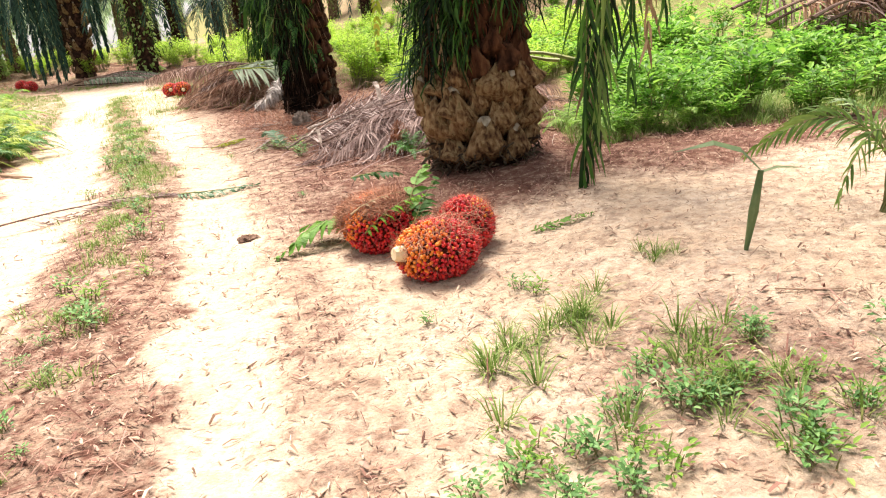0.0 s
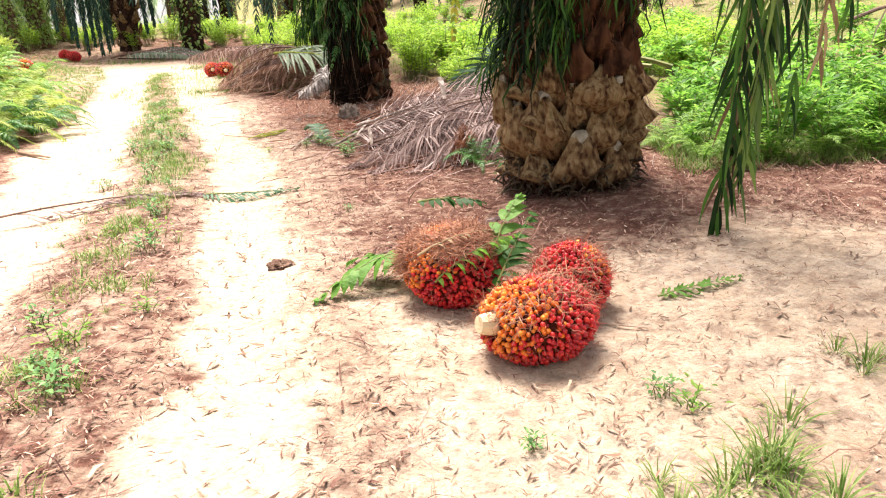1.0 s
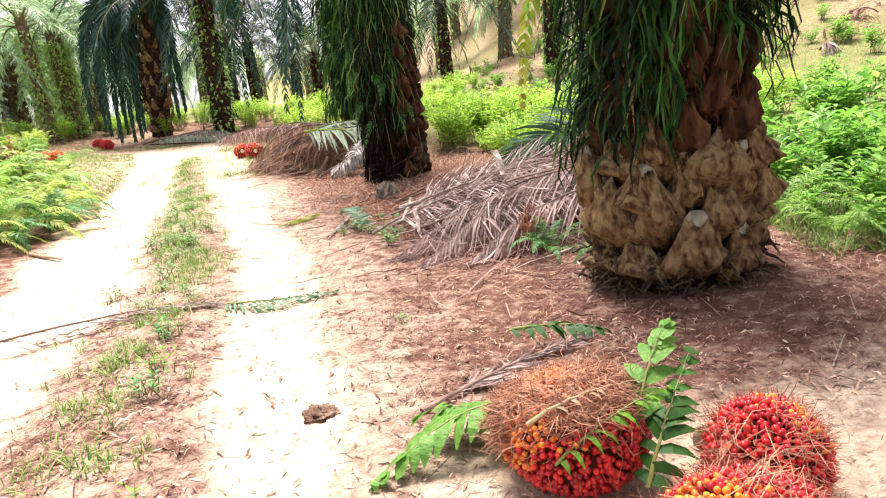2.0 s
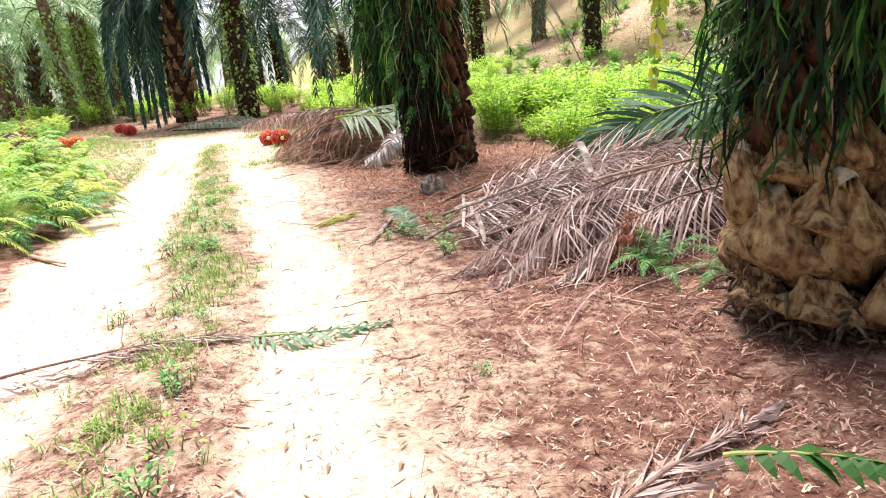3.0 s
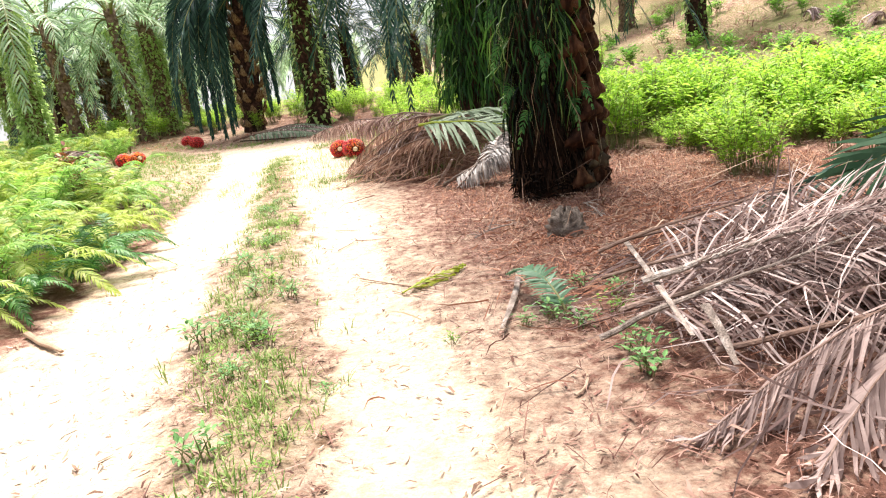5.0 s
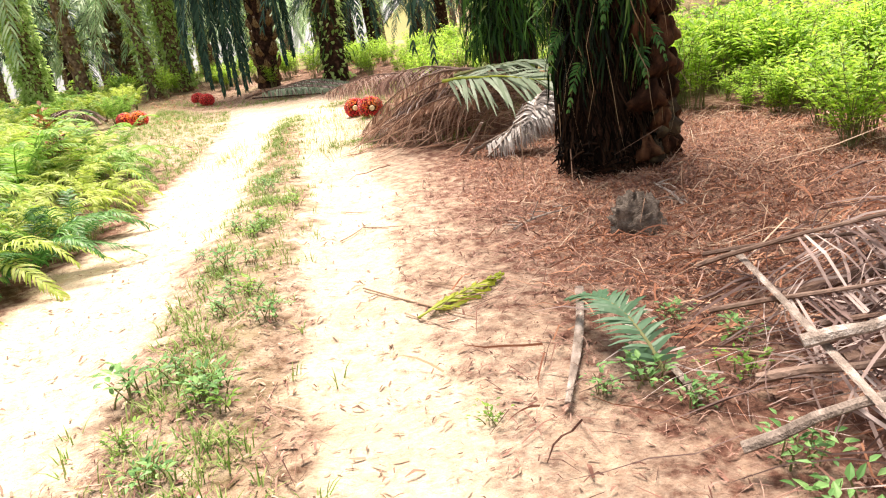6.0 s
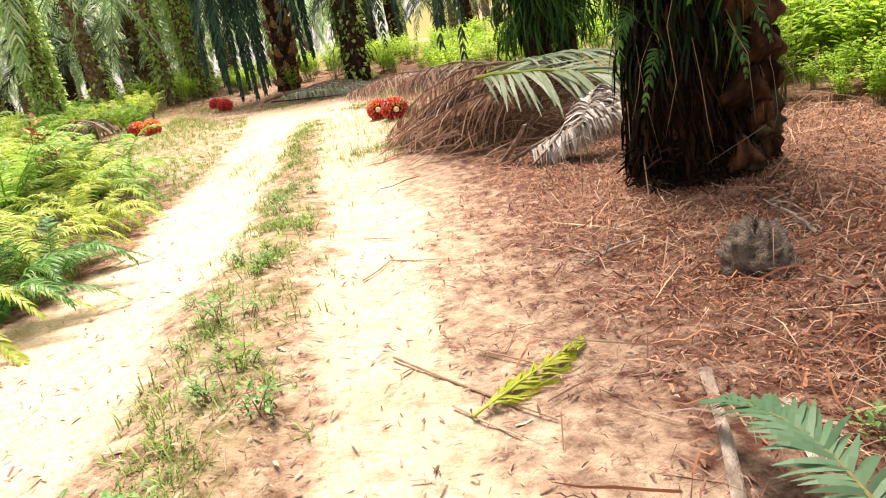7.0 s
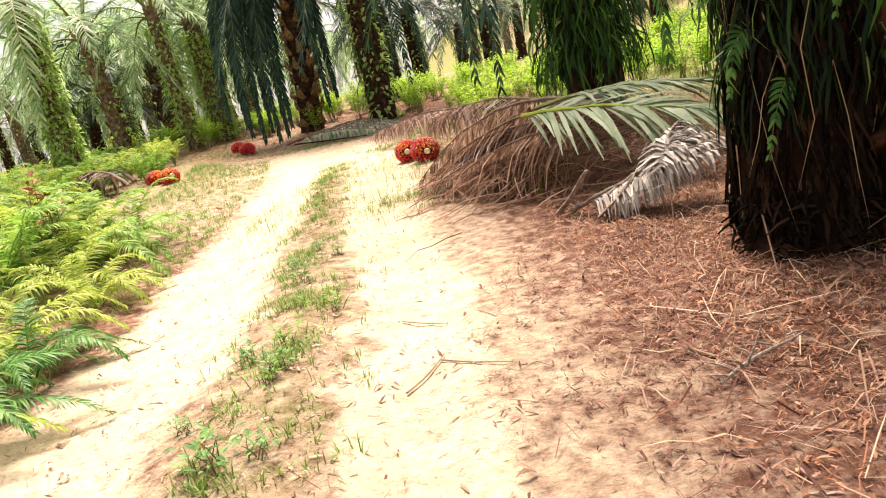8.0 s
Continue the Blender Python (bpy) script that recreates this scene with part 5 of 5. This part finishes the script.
# ferns among the shrubs on the right and at the stack
for k, (x, y, s) in enumerate(((1.35, 6.6, 0.55), (1.7, 6.9, 0.6), (1.25, 7.3, 0.6), (2.2, 6.6, 0.5), (-0.5, 6.98, 0.36), (-0.12, 6.86, 0.36))):
    fern(x, y, s, 3 if k > 3 else 0, 1400 + k, "small green fern beside the palm", "ferns beside the palm", 8)


# ---- shrubs, weeds, grass ----
def shrub_mesh(seed, tall, spread, stems, leaves, size, mat_, single=False):
    rng = random.Random(seed)
    st, lf, each = Bag(), Bag(), []
    for _ in range(stems):
        if single:
            st = Bag()
            each.append(st)
        az, out = rng.uniform(0, 2 * math.pi), rng.uniform(0.2, 1) * spread
        a = Vector((rng.uniform(-0.1, 0.1), rng.uniform(-0.1, 0.1), -0.03))
        b = a + Vector((math.cos(az) * out * 0.4, math.sin(az) * out * 0.4, tall * 0.6))
        c = a + Vector((math.cos(az) * out, math.sin(az) * out, tall * rng.uniform(0.7, 1.05)))
        st.tube([bez(a, b, c, i / 4) for i in range(5)], [0.008, 0.006, 0.005, 0.004, 0.002], 4)
        for i in range(leaves):
            s = rng.uniform(0.2, 1.0)
            p, t = bez(a, b, c, s), bez_t(a, b, c, s)
            q = rng.uniform(0, 2 * math.pi)
            way = (Vector((math.cos(q), math.sin(q), rng.uniform(-0.25, 0.6))) + t * 0.3).normalized()
            L = rng.uniform(*size)
            twig = rng.uniform(0.0, 0.13)
            lf.leaf(p + way * twig, way, Vector((0, 0, 1)), L, L * rng.uniform(0.35, 0.55))
    if single:
        return [b.mesh("stem", M_STEM) for b in each], lf.mesh("leaves", mat_)
    return st.mesh("stems", M_STEM), lf.mesh("leaves", mat_)


SHRUBS = [shrub_mesh(1500 + k, 0.72, 0.45, 12, 20, (0.07, 0.17), M_SHRUB) for k in range(4)]
SHRUBS_LIME = [shrub_mesh(1520 + k, 0.95, 0.5, 14, 30, (0.05, 0.12), M_SHRUBY) for k in range(3)]


def thicket(seed, mat_, tall=0.95):
    """A clump of upright fern leaves: its stalks and its leaflets."""
    rng = random.Random(seed)
    st, lf = Bag(), Bag()
    for k in range(13):
        az, out = rng.uniform(0, 2 * math.pi), rng.uniform(0.3, 0.75)
        o = Vector((math.cos(az), math.sin(az), 0))
        rib, lea = frond((0, 0, -0.03), o * (out * 0.4) + Vector((0, 0, tall * rng.uniform(0.7, 1.1))), o * out + Vector((0, 0, tall * rng.uniform(0.45, 0.95))), 20, 0.17, 0.026, 0.25, rng, 0.006, 0.2, 0.1, 74.0)
        for src, dst in ((rib, st), (lea, lf)):
            b = len(dst.v)
            dst.v += src.v
            dst.f += [tuple(b + q for q in f) for f in src.f]
    return st.mesh("stems", M_STEM), lf.mesh("leaves", mat_)


SHRUBS_BANK = [thicket(1530 + k, M_FERNY) for k in range(3)]
SHRUBS_GREEN = [thicket(1533 + k, M_FERN) for k in range(3)]
SHRUBS_RED = [shrub_mesh(1536, 0.8, 0.22, 5, 12, (0.06, 0.13), M_STUB)]
WEEDS = [shrub_mesh(1540 + k, 0.20, 0.15, 7, 8, (0.04, 0.085), M_WEED if k < 3 else M_FERN, True) for k in range(4)]


def shrub(kinds, x, y, size, seed, name, label, category, group):
    st, lf = kinds[seed % len(kinds)]
    ob = tagged(new(name, None if isinstance(st, list) else st), label, category, group)
    ob.matrix_basis = pose(x, y, ground_z(x, y), 0, 0, seed * 77 % 360) @ Matrix.Scale(size, 4)
    if isinstance(st, list):
        for me in st:
            part("stem", me, ob)
    tagged(part("foliage", lf, ob), kind="stuff")


def spread_shrubs(count, box, kinds, size, seed, label, group, keep=lambda x, y: True):
    rng = random.Random(seed)
    k = 0
    while k < count:
        x, y = rng.uniform(box[0], box[1]), rng.uniform(box[2], box[3])
        if not keep(x, y):
            continue
        k += 1
        shrub(kinds, x, y, rng.uniform(*size), rng.randrange(1000), "shrub", label, "shrub", group)


def shrub_stuff(count, box, kinds, size, seed, label, keep=lambda x, y: True):
    """Far undergrowth that nobody could count, in one mesh."""
    rng = random.Random(seed)
    vs, fs, mi, base, k = [], [], [], 0, 0
    data = []
    for pair in kinds:
        for slot, me in enumerate(pair):
            co = np.empty(len(me.vertices) * 3)
            me.vertices.foreach_get("co", co)
            data.append((slot, co.reshape(-1, 3), [tuple(p.vertices) for p in me.polygons]))
    while k < count:
        x, y = rng.uniform(box[0], box[1]), rng.uniform(box[2], box[3])
        if not keep(x, y):
            continue
        k += 1
        q, s, pick = rng.uniform(0, 6.28), rng.uniform(*size), rng.randrange(len(kinds))
        rot = np.array(((math.cos(q), math.sin(q), 0), (-math.sin(q), math.cos(q), 0), (0, 0, 1))) * s
        for slot, co, pol in data[2 * pick:2 * pick + 2]:
            vs.append(co @ rot + np.array((x, y, ground_z(x, y))))
            fs += [tuple(base + i for i in p) for p in pol]
            mi += [slot] * len(pol)
            base += len(co)
    me = mesh("undergrowth", np.concatenate(vs), fs, M_STEM, kinds[0][1].materials[0])
    me.polygons.foreach_set("material_index", mi)
    tagged(new("undergrowth", me), label, "undergrowth", kind="stuff")


spread_shrubs(105, (1.2, 8.5, 6.3, 11.5), SHRUBS, (0.5, 0.95), 61, "leafy green shrub behind the palm", "green undergrowth behind the palm", lambda x, y: x > 1.3 + 0.16 * abs(y - 6.8) and y > 6.0 + 0.0 * x)
shrub_stuff(130, (-14, -2, 20.5, 31), SHRUBS_LIME, (0.45, 0.95), 68, "lime-green undergrowth at the foot of the slope", lambda x, y: along(x, y) > 1.6)
shrub_stuff(60, (1.0, 12, 11.5, 18), SHRUBS, (0.8, 1.2), 62, "leafy green undergrowth behind the palm")
spread_shrubs(85, (-2.2, 4.2, 14.6, 18.5), SHRUBS_LIME, (0.7, 1.1), 63, "bright lime-green leafy shrub", "lime-green shrubs")
spread_shrubs(36, (-1.2, 2.0, 11.8, 15.2), SHRUBS_LIME, (0.5, 0.85), 64, "bright lime-green leafy shrub", "lime-green shrubs")
shrub_stuff(60, (-22, -9, 26, 32), SHRUBS_LIME, (0.7, 1.1), 65, "bright lime-green undergrowth among the palms")
shrub_stuff(110, (-26, -8, 11, 27), SHRUBS_GREEN, (0.5, 0.95), 71, "green ferny undergrowth on the bank", lambda x, y: along(x, y) < -4.6)
shrub_stuff(170, (-26, -8, 11, 27), SHRUBS_BANK, (0.5, 1.0), 66, "yellow-green undergrowth on the bank", lambda x, y: along(x, y) < -5.0)
shrub_stuff(150, (-9, 14, 19, 38), SHRUBS, (0.5, 1.0), 67, "low green undergrowth on the slope", lambda x, y: along(x, y) > 4.2)
for k, (x, y, s) in enumerate(((-9.95, 13.5, 1.35), (-10.3, 13.9, 1.1))):
    shrub(SHRUBS_RED, x, y, s, 5 + k, "shrub", "withered reddish-brown shrub on the bank", "shrub", "withered shrubs")
shrub_stuff(90, (-1.9, 4.2, 13.0, 18.0), SHRUBS_LIME, (0.3, 0.55), 69, "low lime-green growth between the shrubs", lambda x, y: y > 14.0 or x > -1.2)
rngw = random.Random(81)
for k in range(24):
    x, y = rngw.gauss(1.05, 0.3), rngw.gauss(2.0, 0.2)
    shrub(WEEDS, x, y, rngw.uniform(0.28, 0.55), k, "weed", "small green broadleaf weed on sandy soil", "weed", "weeds on the sandy soil")
for k in range(14):
    x, y = rngw.gauss(0.35, 0.25), rngw.gauss(1.75, 0.15)
    shrub(WEEDS, x, y, rngw.uniform(0.3, 0.5), k, "weed", "small green broadleaf weed on sandy soil", "weed", "weeds on the sandy soil")
for k in range(44):
    y = rngw.uniform(2.0, 14)
    d = -(float(rut_w(y)) + 1.4) / 2 + rngw.gauss(0, 0.2)
    x = float(np.interp(y, EDGE_Y, EDGE_X)) + d * 1.1
    shrub(WEEDS, x, y, rngw.uniform(0.22, 0.62), k, "weed", "small green weed between the wheel tracks", "weed", "weeds between the tracks")

for k, (x, y, s) in enumerate(((-2.35, 8.65, 0.6), (-2.2, 8.5, 0.5), (-2.5, 8.6, 0.4), (-2.05, 8.75, 0.5), (-2.0, 9.0, 0.45), (-1.95, 8.2, 0.6), (-1.85, 7.95, 0.7), (-2.9, 8.4, 0.3), (-2.25, 9.2, 0.4), (-1.45, 5.85, 0.25), (-0.2, 2.9, 0.3), (0.35, 3.15, 0.4), (0.25, 3.22, 0.35))):
    shrub(WEEDS, x, y, s, k, "weed", "small green weed growing in the litter", "weed", "weeds in the litter")


for k, (x, y, s) in enumerate(((-4.48, 8.44, 0.75), (-4.38, 8.56, 0.6), (-4.06, 8.44, 0.7), (-4.0, 8.34, 0.5), (-5.1, 10.05, 0.7), (-4.95, 10.15, 0.5), (-4.55, 9.3, 0.55), (-4.62, 9.6, 0.6), (-5.36, 10.92, 0.5))):
    shrub(WEEDS, x, y, s, k, "weed", "small green weed between the wheel tracks", "weed", "weeds between the tracks")


def blades(rng, bag, x, y, z, count, size, spread, width=0.006):
    for _ in range(count):
        az, r = rng.uniform(0, 2 * math.pi), rng.random() * spread
        p = Vector((x + r * math.cos(az), y + r * math.sin(az), z - 0.005))
        L = rng.uniform(*size)
        el = rng.uniform(0.5, 1.45)
        way = Vector((math.cos(az) * math.cos(el), math.sin(az) * math.cos(el), math.sin(el)))
        sd = Vector((-math.sin(az), math.cos(az), 0))
        bend = Vector((math.cos(az), math.sin(az), -0.6)) * (L * rng.uniform(0.05, 0.25))
        bag.strip([p, p + way * (L * 0.5), p + way * (L * 0.85) + bend], [width, width * 0.9, width * 0.15], sd)


def grass_stuff(name, label, count, spot, seed, size=(0.05, 0.13), per=9, spread=0.05):
    rng = random.Random(seed)
    bag = Bag()
    for _ in range(count):
        x, y = spot(rng)
        blades(rng, bag, x, y, ground_z(x, y), per, size, spread)
    tagged(new(name, bag.mesh(name, M_GRASS)), label, "grass", kind="stuff")


def strip_spot(rng):
    while True:
        y = rng.uniform(2.5, 19)
        d = -(float(rut_w(y)) + 1.4) / 2 + rng.gauss(0, 0.19)
        x = float(np.interp(y, EDGE_Y, EDGE_X)) + d * 1.12
        if rng.random() < (0.12 if y < 5.5 else 0.3) + 1.6 * wob(x, y, 2.2, 31):
            return x, y


def verge_spot(rng):
    y = rng.uniform(10.5, 22)
    d = rng.uniform(-4.4, -2.55)
    return float(np.interp(y, EDGE_Y, EDGE_X)) + d * 1.15, y


def right_spot(rng):
    while True:
        x, y = rng.uniform(1.1, 6.0), rng.uniform(5.6, 8.5)
        if y > 6.25 + 0.35 * wob(x, y, 1.5, 12):
            return x, y


def patch_spot(rng):
    c = rng.choice(((-6.3, 15.5, 0.35), (-8.7, 20.6, 0.5), (-12.6, 23.2, 0.8), (-15.5, 24.0, 0.9)))
    return c[0] + rng.gauss(0, c[2]), c[1] + rng.gauss(0, c[2] * 0.4)


grass_stuff("grass", "thin green grass between the wheel tracks", 1300, strip_spot, 91, (0.03, 0.12), 8, 0.05)
grass_stuff("grass", "green grass on the track's bank", 2000, verge_spot, 92, (0.05, 0.14))
grass_stuff("grass", "green grass at the edge of the shrubs", 1700, right_spot, 93, (0.06, 0.2))
shrub_stuff(150, (1.2, 7.5, 6.3, 11.5), SHRUBS, (0.28, 0.5), 70, "low leafy growth among the shrubs", lambda x, y: x > 1.3 + 0.16 * abs(y - 6.8))
grass_stuff("grass", "patches of green grass by the track", 340, patch_spot, 94, (0.05, 0.14))
grass_stuff("grass", "grass on the slope behind", 2600, lambda r: (r.uniform(-9, 9), r.uniform(14.5, 27)), 95, (0.1, 0.3), 7, 0.15)

TUFTS = []
for k in range(3):
    bg = Bag()
    blades(random.Random(1600 + k), bg, 0, 0, 0, 26, (0.08, 0.2), 0.05, 0.007)
    TUFTS.append(bg.mesh("grass_tuft", M_GRASS))
rngt = random.Random(83)


def tuft(x, y, s):
    ob = tagged(new("grass_tuft", TUFTS[rngt.randrange(3)]), "tuft of thin green grass on the soil", "grass", "grass tufts")
    ob.matrix_basis = pose(x, y, ground_z(x, y), 0, 0, rngt.uniform(0, 360)) @ Matrix.Scale(s, 4)


for k in range(14):
    tuft(rngt.gauss(0.42, 0.14), rngt.gauss(2.75, 0.12), rngt.uniform(0.6, 1.0))
for k in range(5):
    tuft(rngt.gauss(0.10, 0.05), rngt.gauss(2.5, 0.07), rngt.uniform(0.8, 1.1))
for k in range(26):
    tuft(rngt.gauss(0.9, 0.3), rngt.gauss(2.15, 0.25), rngt.uniform(0.7, 1.1))
for k in range(5):
    tuft(rngt.gauss(1.02, 0.06), rngt.gauss(3.35, 0.06), rngt.uniform(0.5, 0.9))
for k in range(12):
    y = rngt.uniform(1.6, 4.5)
    tuft(float(np.interp(y, EDGE_Y, EDGE_X)) - 0.95 + rngt.gauss(0, 0.2), y, rngt.uniform(0.3, 0.6))


# ---- small things ----
def stick(a, b, r, label, mat_=M_TWIG, bow=0.03, name="twig"):
    A, B = (Vector((p[0], p[1], p[2] + ground_z(p[0], p[1]))) for p in (a, b))
    bag = Bag()
    mid = (A + B) / 2 + Vector((bow, -bow, 0))
    bag.tube([bez(A, mid, B, i / 6) + Vector((math.sin(7 * i + r), math.cos(5 * i), 0)) * (r * 0.3) for i in range(7)], [r * (1 - 0.08 * i) * (1 + 0.15 * math.sin(5 * i)) for i in range(7)], 8, 0.35 if name == "frond_stalk" else 0.7)
    tagged(new(name, bag.mesh(name, mat_)), label, "stick")


stick((-3.95, 9.75, 0.015), (-3.15, 9.25, 0.015), 0.007, "thin brown twig on the track", bow=0.05)
stick((-3.55, 9.35, 0.012), (-3.25, 9.15, 0.012), 0.006, "thin brown twig on the track")
stick((-4.95, 11.65, 0.012), (-4.62, 11.55, 0.012), 0.007, "thin brown twig on the track")
stick((-4.55, 10.75, 0.012), (-4.5, 11.15, 0.012), 0.007, "thin brown twig on the track")
stick((-2.68, 9.55, 0.03), (-2.62, 8.45, 0.04), 0.024, "bleached split frond stalk on the soil", M_BUTT, 0.02, "frond_stalk")
stick((-2.46, 9.35, 0.03), (-2.42, 9.0, 0.03), 0.022, "bleached split frond stalk on the soil", M_BUTT, 0.0, "frond_stalk")
stick((-2.28, 8.75, 0.03), (-2.18, 8.5, 0.03), 0.02, "bleached split frond stalk on the soil", M_BUTT, 0.0, "frond_stalk")
stick((-4.36, 13.8, 0.03), (-4.03, 13.6, 0.38), 0.05, "bleached split frond stalk leaning at the palm's foot", M_BUTT, 0.0, "frond_stalk")
stick((-3.97, 13.4, 0.04), (-3.63, 13.4, 0.33), 0.04, "bleached split frond stalk leaning at the palm's foot", M_BUTT, 0.0, "frond_stalk")
stick((-3.39, 12.18, 0.0), (-3.37, 12.2, 0.52), 0.006, "thin upright dry stem", M_TWIG, 0.01, "dry_stem")
stick((-4.5, 11.08, 0.012), (-4.1, 10.98, 0.012), 0.006, "thin brown twig on the track's border")
stick((-0.88, 7.82, 0.74), (-0.81, 7.58, 0.56), 0.034, "pale cut frond stalk on the stack", M_BUTT, 0.0, "frond_stalk")
stick((-1.65, 7.95, 0.30), (-1.57, 7.66, 0.16), 0.024, "pale cut frond stalk on the stack", M_BUTT, 0.0, "frond_stalk")
stick((-1.95, 9.6, 0.14), (-1.72, 7.7, 0.27), 0.02, "pale cut frond stalk on the stack", M_BUTT, 0.0, "frond_stalk")
stick((-6.15, 8.75, 0.03), (-5.55, 8.45, 0.03), 0.03, "brown stick at the track's border", M_TWIG)
stick((0.05, 3.85, 0.012), (0.32, 3.72, 0.012), 0.006, "thin dark twig on the soil")
stick((1.35, 2.72, 0.012), (1.62, 2.62, 0.012), 0.006, "thin dark twig on the soil")
stick((-13.3, 24.1, 0.08), (-10.6, 23.1, 0.06), 0.065, "long dark fallen stalk beside the track", M_TRUNK, 0.12, "frond_stalk")
for k in range(46):
    x, y = rngt.uniform(-3.6, 1.2), rngt.uniform(4.4, 13)
    if along(x, y) < 0.3:
        continue
    az, L = rngt.uniform(0, math.pi), rngt.uniform(0.15, 0.45)
    stick((x, y, 0.015), (x + L * math.cos(az), y + L * math.sin(az), 0.02), rngt.uniform(0.004, 0.009), "dry brown twig in the litter", bow=rngt.uniform(-0.05, 0.05))


def dead_branch(x, y, size, turn, seed):
    """A bleached, forked dead stem lying on the litter."""
    rng = random.Random(seed)
    bag = Bag()
    a, b = Vector((-0.25, -0.2, 0.02)), Vector((0.28, 0.22, 0.09))
    bag.tube([a.lerp(b, k / 5) + Vector((0, 0, 0.02 * math.sin(k))) for k in range(6)], [0.011, 0.011, 0.010, 0.009, 0.007, 0.004], 6)
    ob = tagged(new("dead_branch", bag.mesh("dead_branch", M_BUTT)), "bleached forked dead branch on the litter", "branch")
    ob.matrix_basis = pose(x, y, ground_z(x, y), 0, 0, turn) @ Matrix.Scale(size, 4)
    for k in range(7):
        p = a.lerp(b, rng.uniform(0.1, 0.9))
        w = Vector((rng.uniform(-1, 1), rng.uniform(-1, 1), rng.uniform(-0.05, 0.35))).normalized() * rng.uniform(0.12, 0.26)
        w.z = max(w.z, 0.012 - p.z)
        fork = Bag()
        fork.tube([p, p + w * 0.55 + Vector((0.01, -0.01, 0.012)), p + w], [0.007, 0.006, 0.003], 5)
        part("side_twig", fork.mesh("side_twig", M_BUTT), ob)


dead_branch(-3.05, 10.86, 0.75, 8, 31)
dead_branch(-2.2, 11.0, 0.8, 70, 32)


def lump(x, y, r, h, label, mat_, seed, name, category, craggy=1.0):
    v, f, n, m_ = [], [], 34, 14
    for i in range(m_ + 1):
        th = math.pi / 2 * i / m_
        for k in range(n):
            q = 2 * math.pi * k / n
            w = 1 + 0.35 * noise.noise(Vector((math.cos(q) * 2.2, math.sin(q) * 2.2, i * 0.35 + seed))) + 0.28 * craggy * noise.noise(Vector((math.cos(q) * 6, math.sin(q) * 6, i * 0.9 + seed))) + 0.06 * craggy * random.uniform(-1, 1)
            v.append((r * w * math.cos(th) * math.cos(q), r * w * math.cos(th) * math.sin(q), h * w * math.sin(th) - 0.02))
    for i in range(m_):
        for k in range(n):
            j = (k + 1) % n
            f.append((i * n + k, i * n + j, (i + 1) * n + j, (i + 1) * n + k))
    ob = tagged(new(name, smooth(mesh(name, v, f, mat_))), label, category)
    ob.matrix_basis = Matrix.Translation((x, y, ground_z(x, y)))


lump(-2.4, 10.52, 0.17, 0.21, "small dark crumbly earth mound in the litter", M_TERMITE, 3.0, "earth_mound", "mound")
lump(-1.62, 4.72, 0.09, 0.045, "brown clod of soil on the track's border", M_CLOD, 5.0, "clod", "clod")


lump(-0.62, 7.2, 0.13, 0.25, "matted red-brown fibre husk in the stack", M_HUSK, 8.0, "fibre_husk", "husk", 0.8)
stripped("husk_fibre", "frayed red-brown fibre about the husk", 110, 78, lambda r: (r.gauss(-0.6, 0.08), r.gauss(7.2, 0.08)), lambda x, y: 0.24 * math.exp(-(((x + 0.62) / 0.15) ** 2 + ((y - 7.2) / 0.15) ** 2)), (0.04, 0.10), M_HAIR, 0.003)


# palm seedling and bent stalk on the pale soil
def seedling(x, y):
    bag = Bag()
    bag.tube([Vector((0, 0, -0.03)), Vector((0.01, 0, 0.15)), Vector((0.0, 0.01, 0.32))], [0.035, 0.028, 0.016], 8)
    ob = tagged(new("palm_seedling", bag.mesh("palm_seedling", M_STEM)), "young palm seedling with thin green leaves", "seedling")
    ob.matrix_basis = Matrix.Translation((x, y, ground_z(x, y)))
    rng = random.Random(17)
    for k in range(7):
        az = radians(100 + 40 * k)
        o = Vector((math.cos(az), math.sin(az), 0))
        hanging(ob, Vector((0, 0, 0.28)), o * 0.25 + Vector((0, 0, 0.75)), o * rng.uniform(0.5, 0.75) + Vector((0, 0, rng.uniform(0.2, 0.55))), 1700 + k, "", 16, 0.2, 0.016, (M_STEM, M_EPILIGHT), 0.3, 45, rach=0.006)


seedling(2.33, 3.55)
bg = Bag()
z0 = ground_z(1.42, 3.2)
bg.tube([Vector((1.42, 3.2, z0 - 0.02)), Vector((1.46, 3.22, z0 + 0.2)), Vector((1.5, 3.25, z0 + 0.4))], [0.012, 0.028, 0.016], 6, 0.35)
bg.strip([Vector((1.5, 3.25, z0 + 0.4)), Vector((1.42, 3.3, z0 + 0.5)), Vector((1.3, 3.35, z0 + 0.54)), Vector((1.12, 3.4, z0 + 0.5))], [0.03, 0.055, 0.05, 0.004], Vector((0.2, 0.9, 0.3)).normalized())
bg.strip([Vector((1.5, 3.25, z0 + 0.39)), Vector((1.58, 3.25, z0 + 0.41)), Vector((1.7, 3.22, z0 + 0.4))], [0.02, 0.025, 0.004], Vector((0.1, 0.9, 0.3)).normalized())
tagged(new("bent_leaf", bg.mesh("bent_leaf", M_BENT)), "single bent green palm leaf standing in sandy soil", "leaf")


# dry scraps and tussocks on the slope behind
flakes("slope_litter", "dry brown fronds and scraps on the slope", "litter", 9000, (-9, 18, 23, 42), lambda x, y: max(0.0, 0.4 + 1.4 * wob(0.5 * x, 1.5 * y, 0.5, 14)), (0.1, 0.38), M_DEADBROWN, 6, upright=0.3, slim=0.12)
grass_stuff("grass", "dry grass tussocks on the slope behind", 3500, lambda r: (r.uniform(-9, 16), r.uniform(21, 42)), 96, (0.15, 0.45), 8, 0.2)
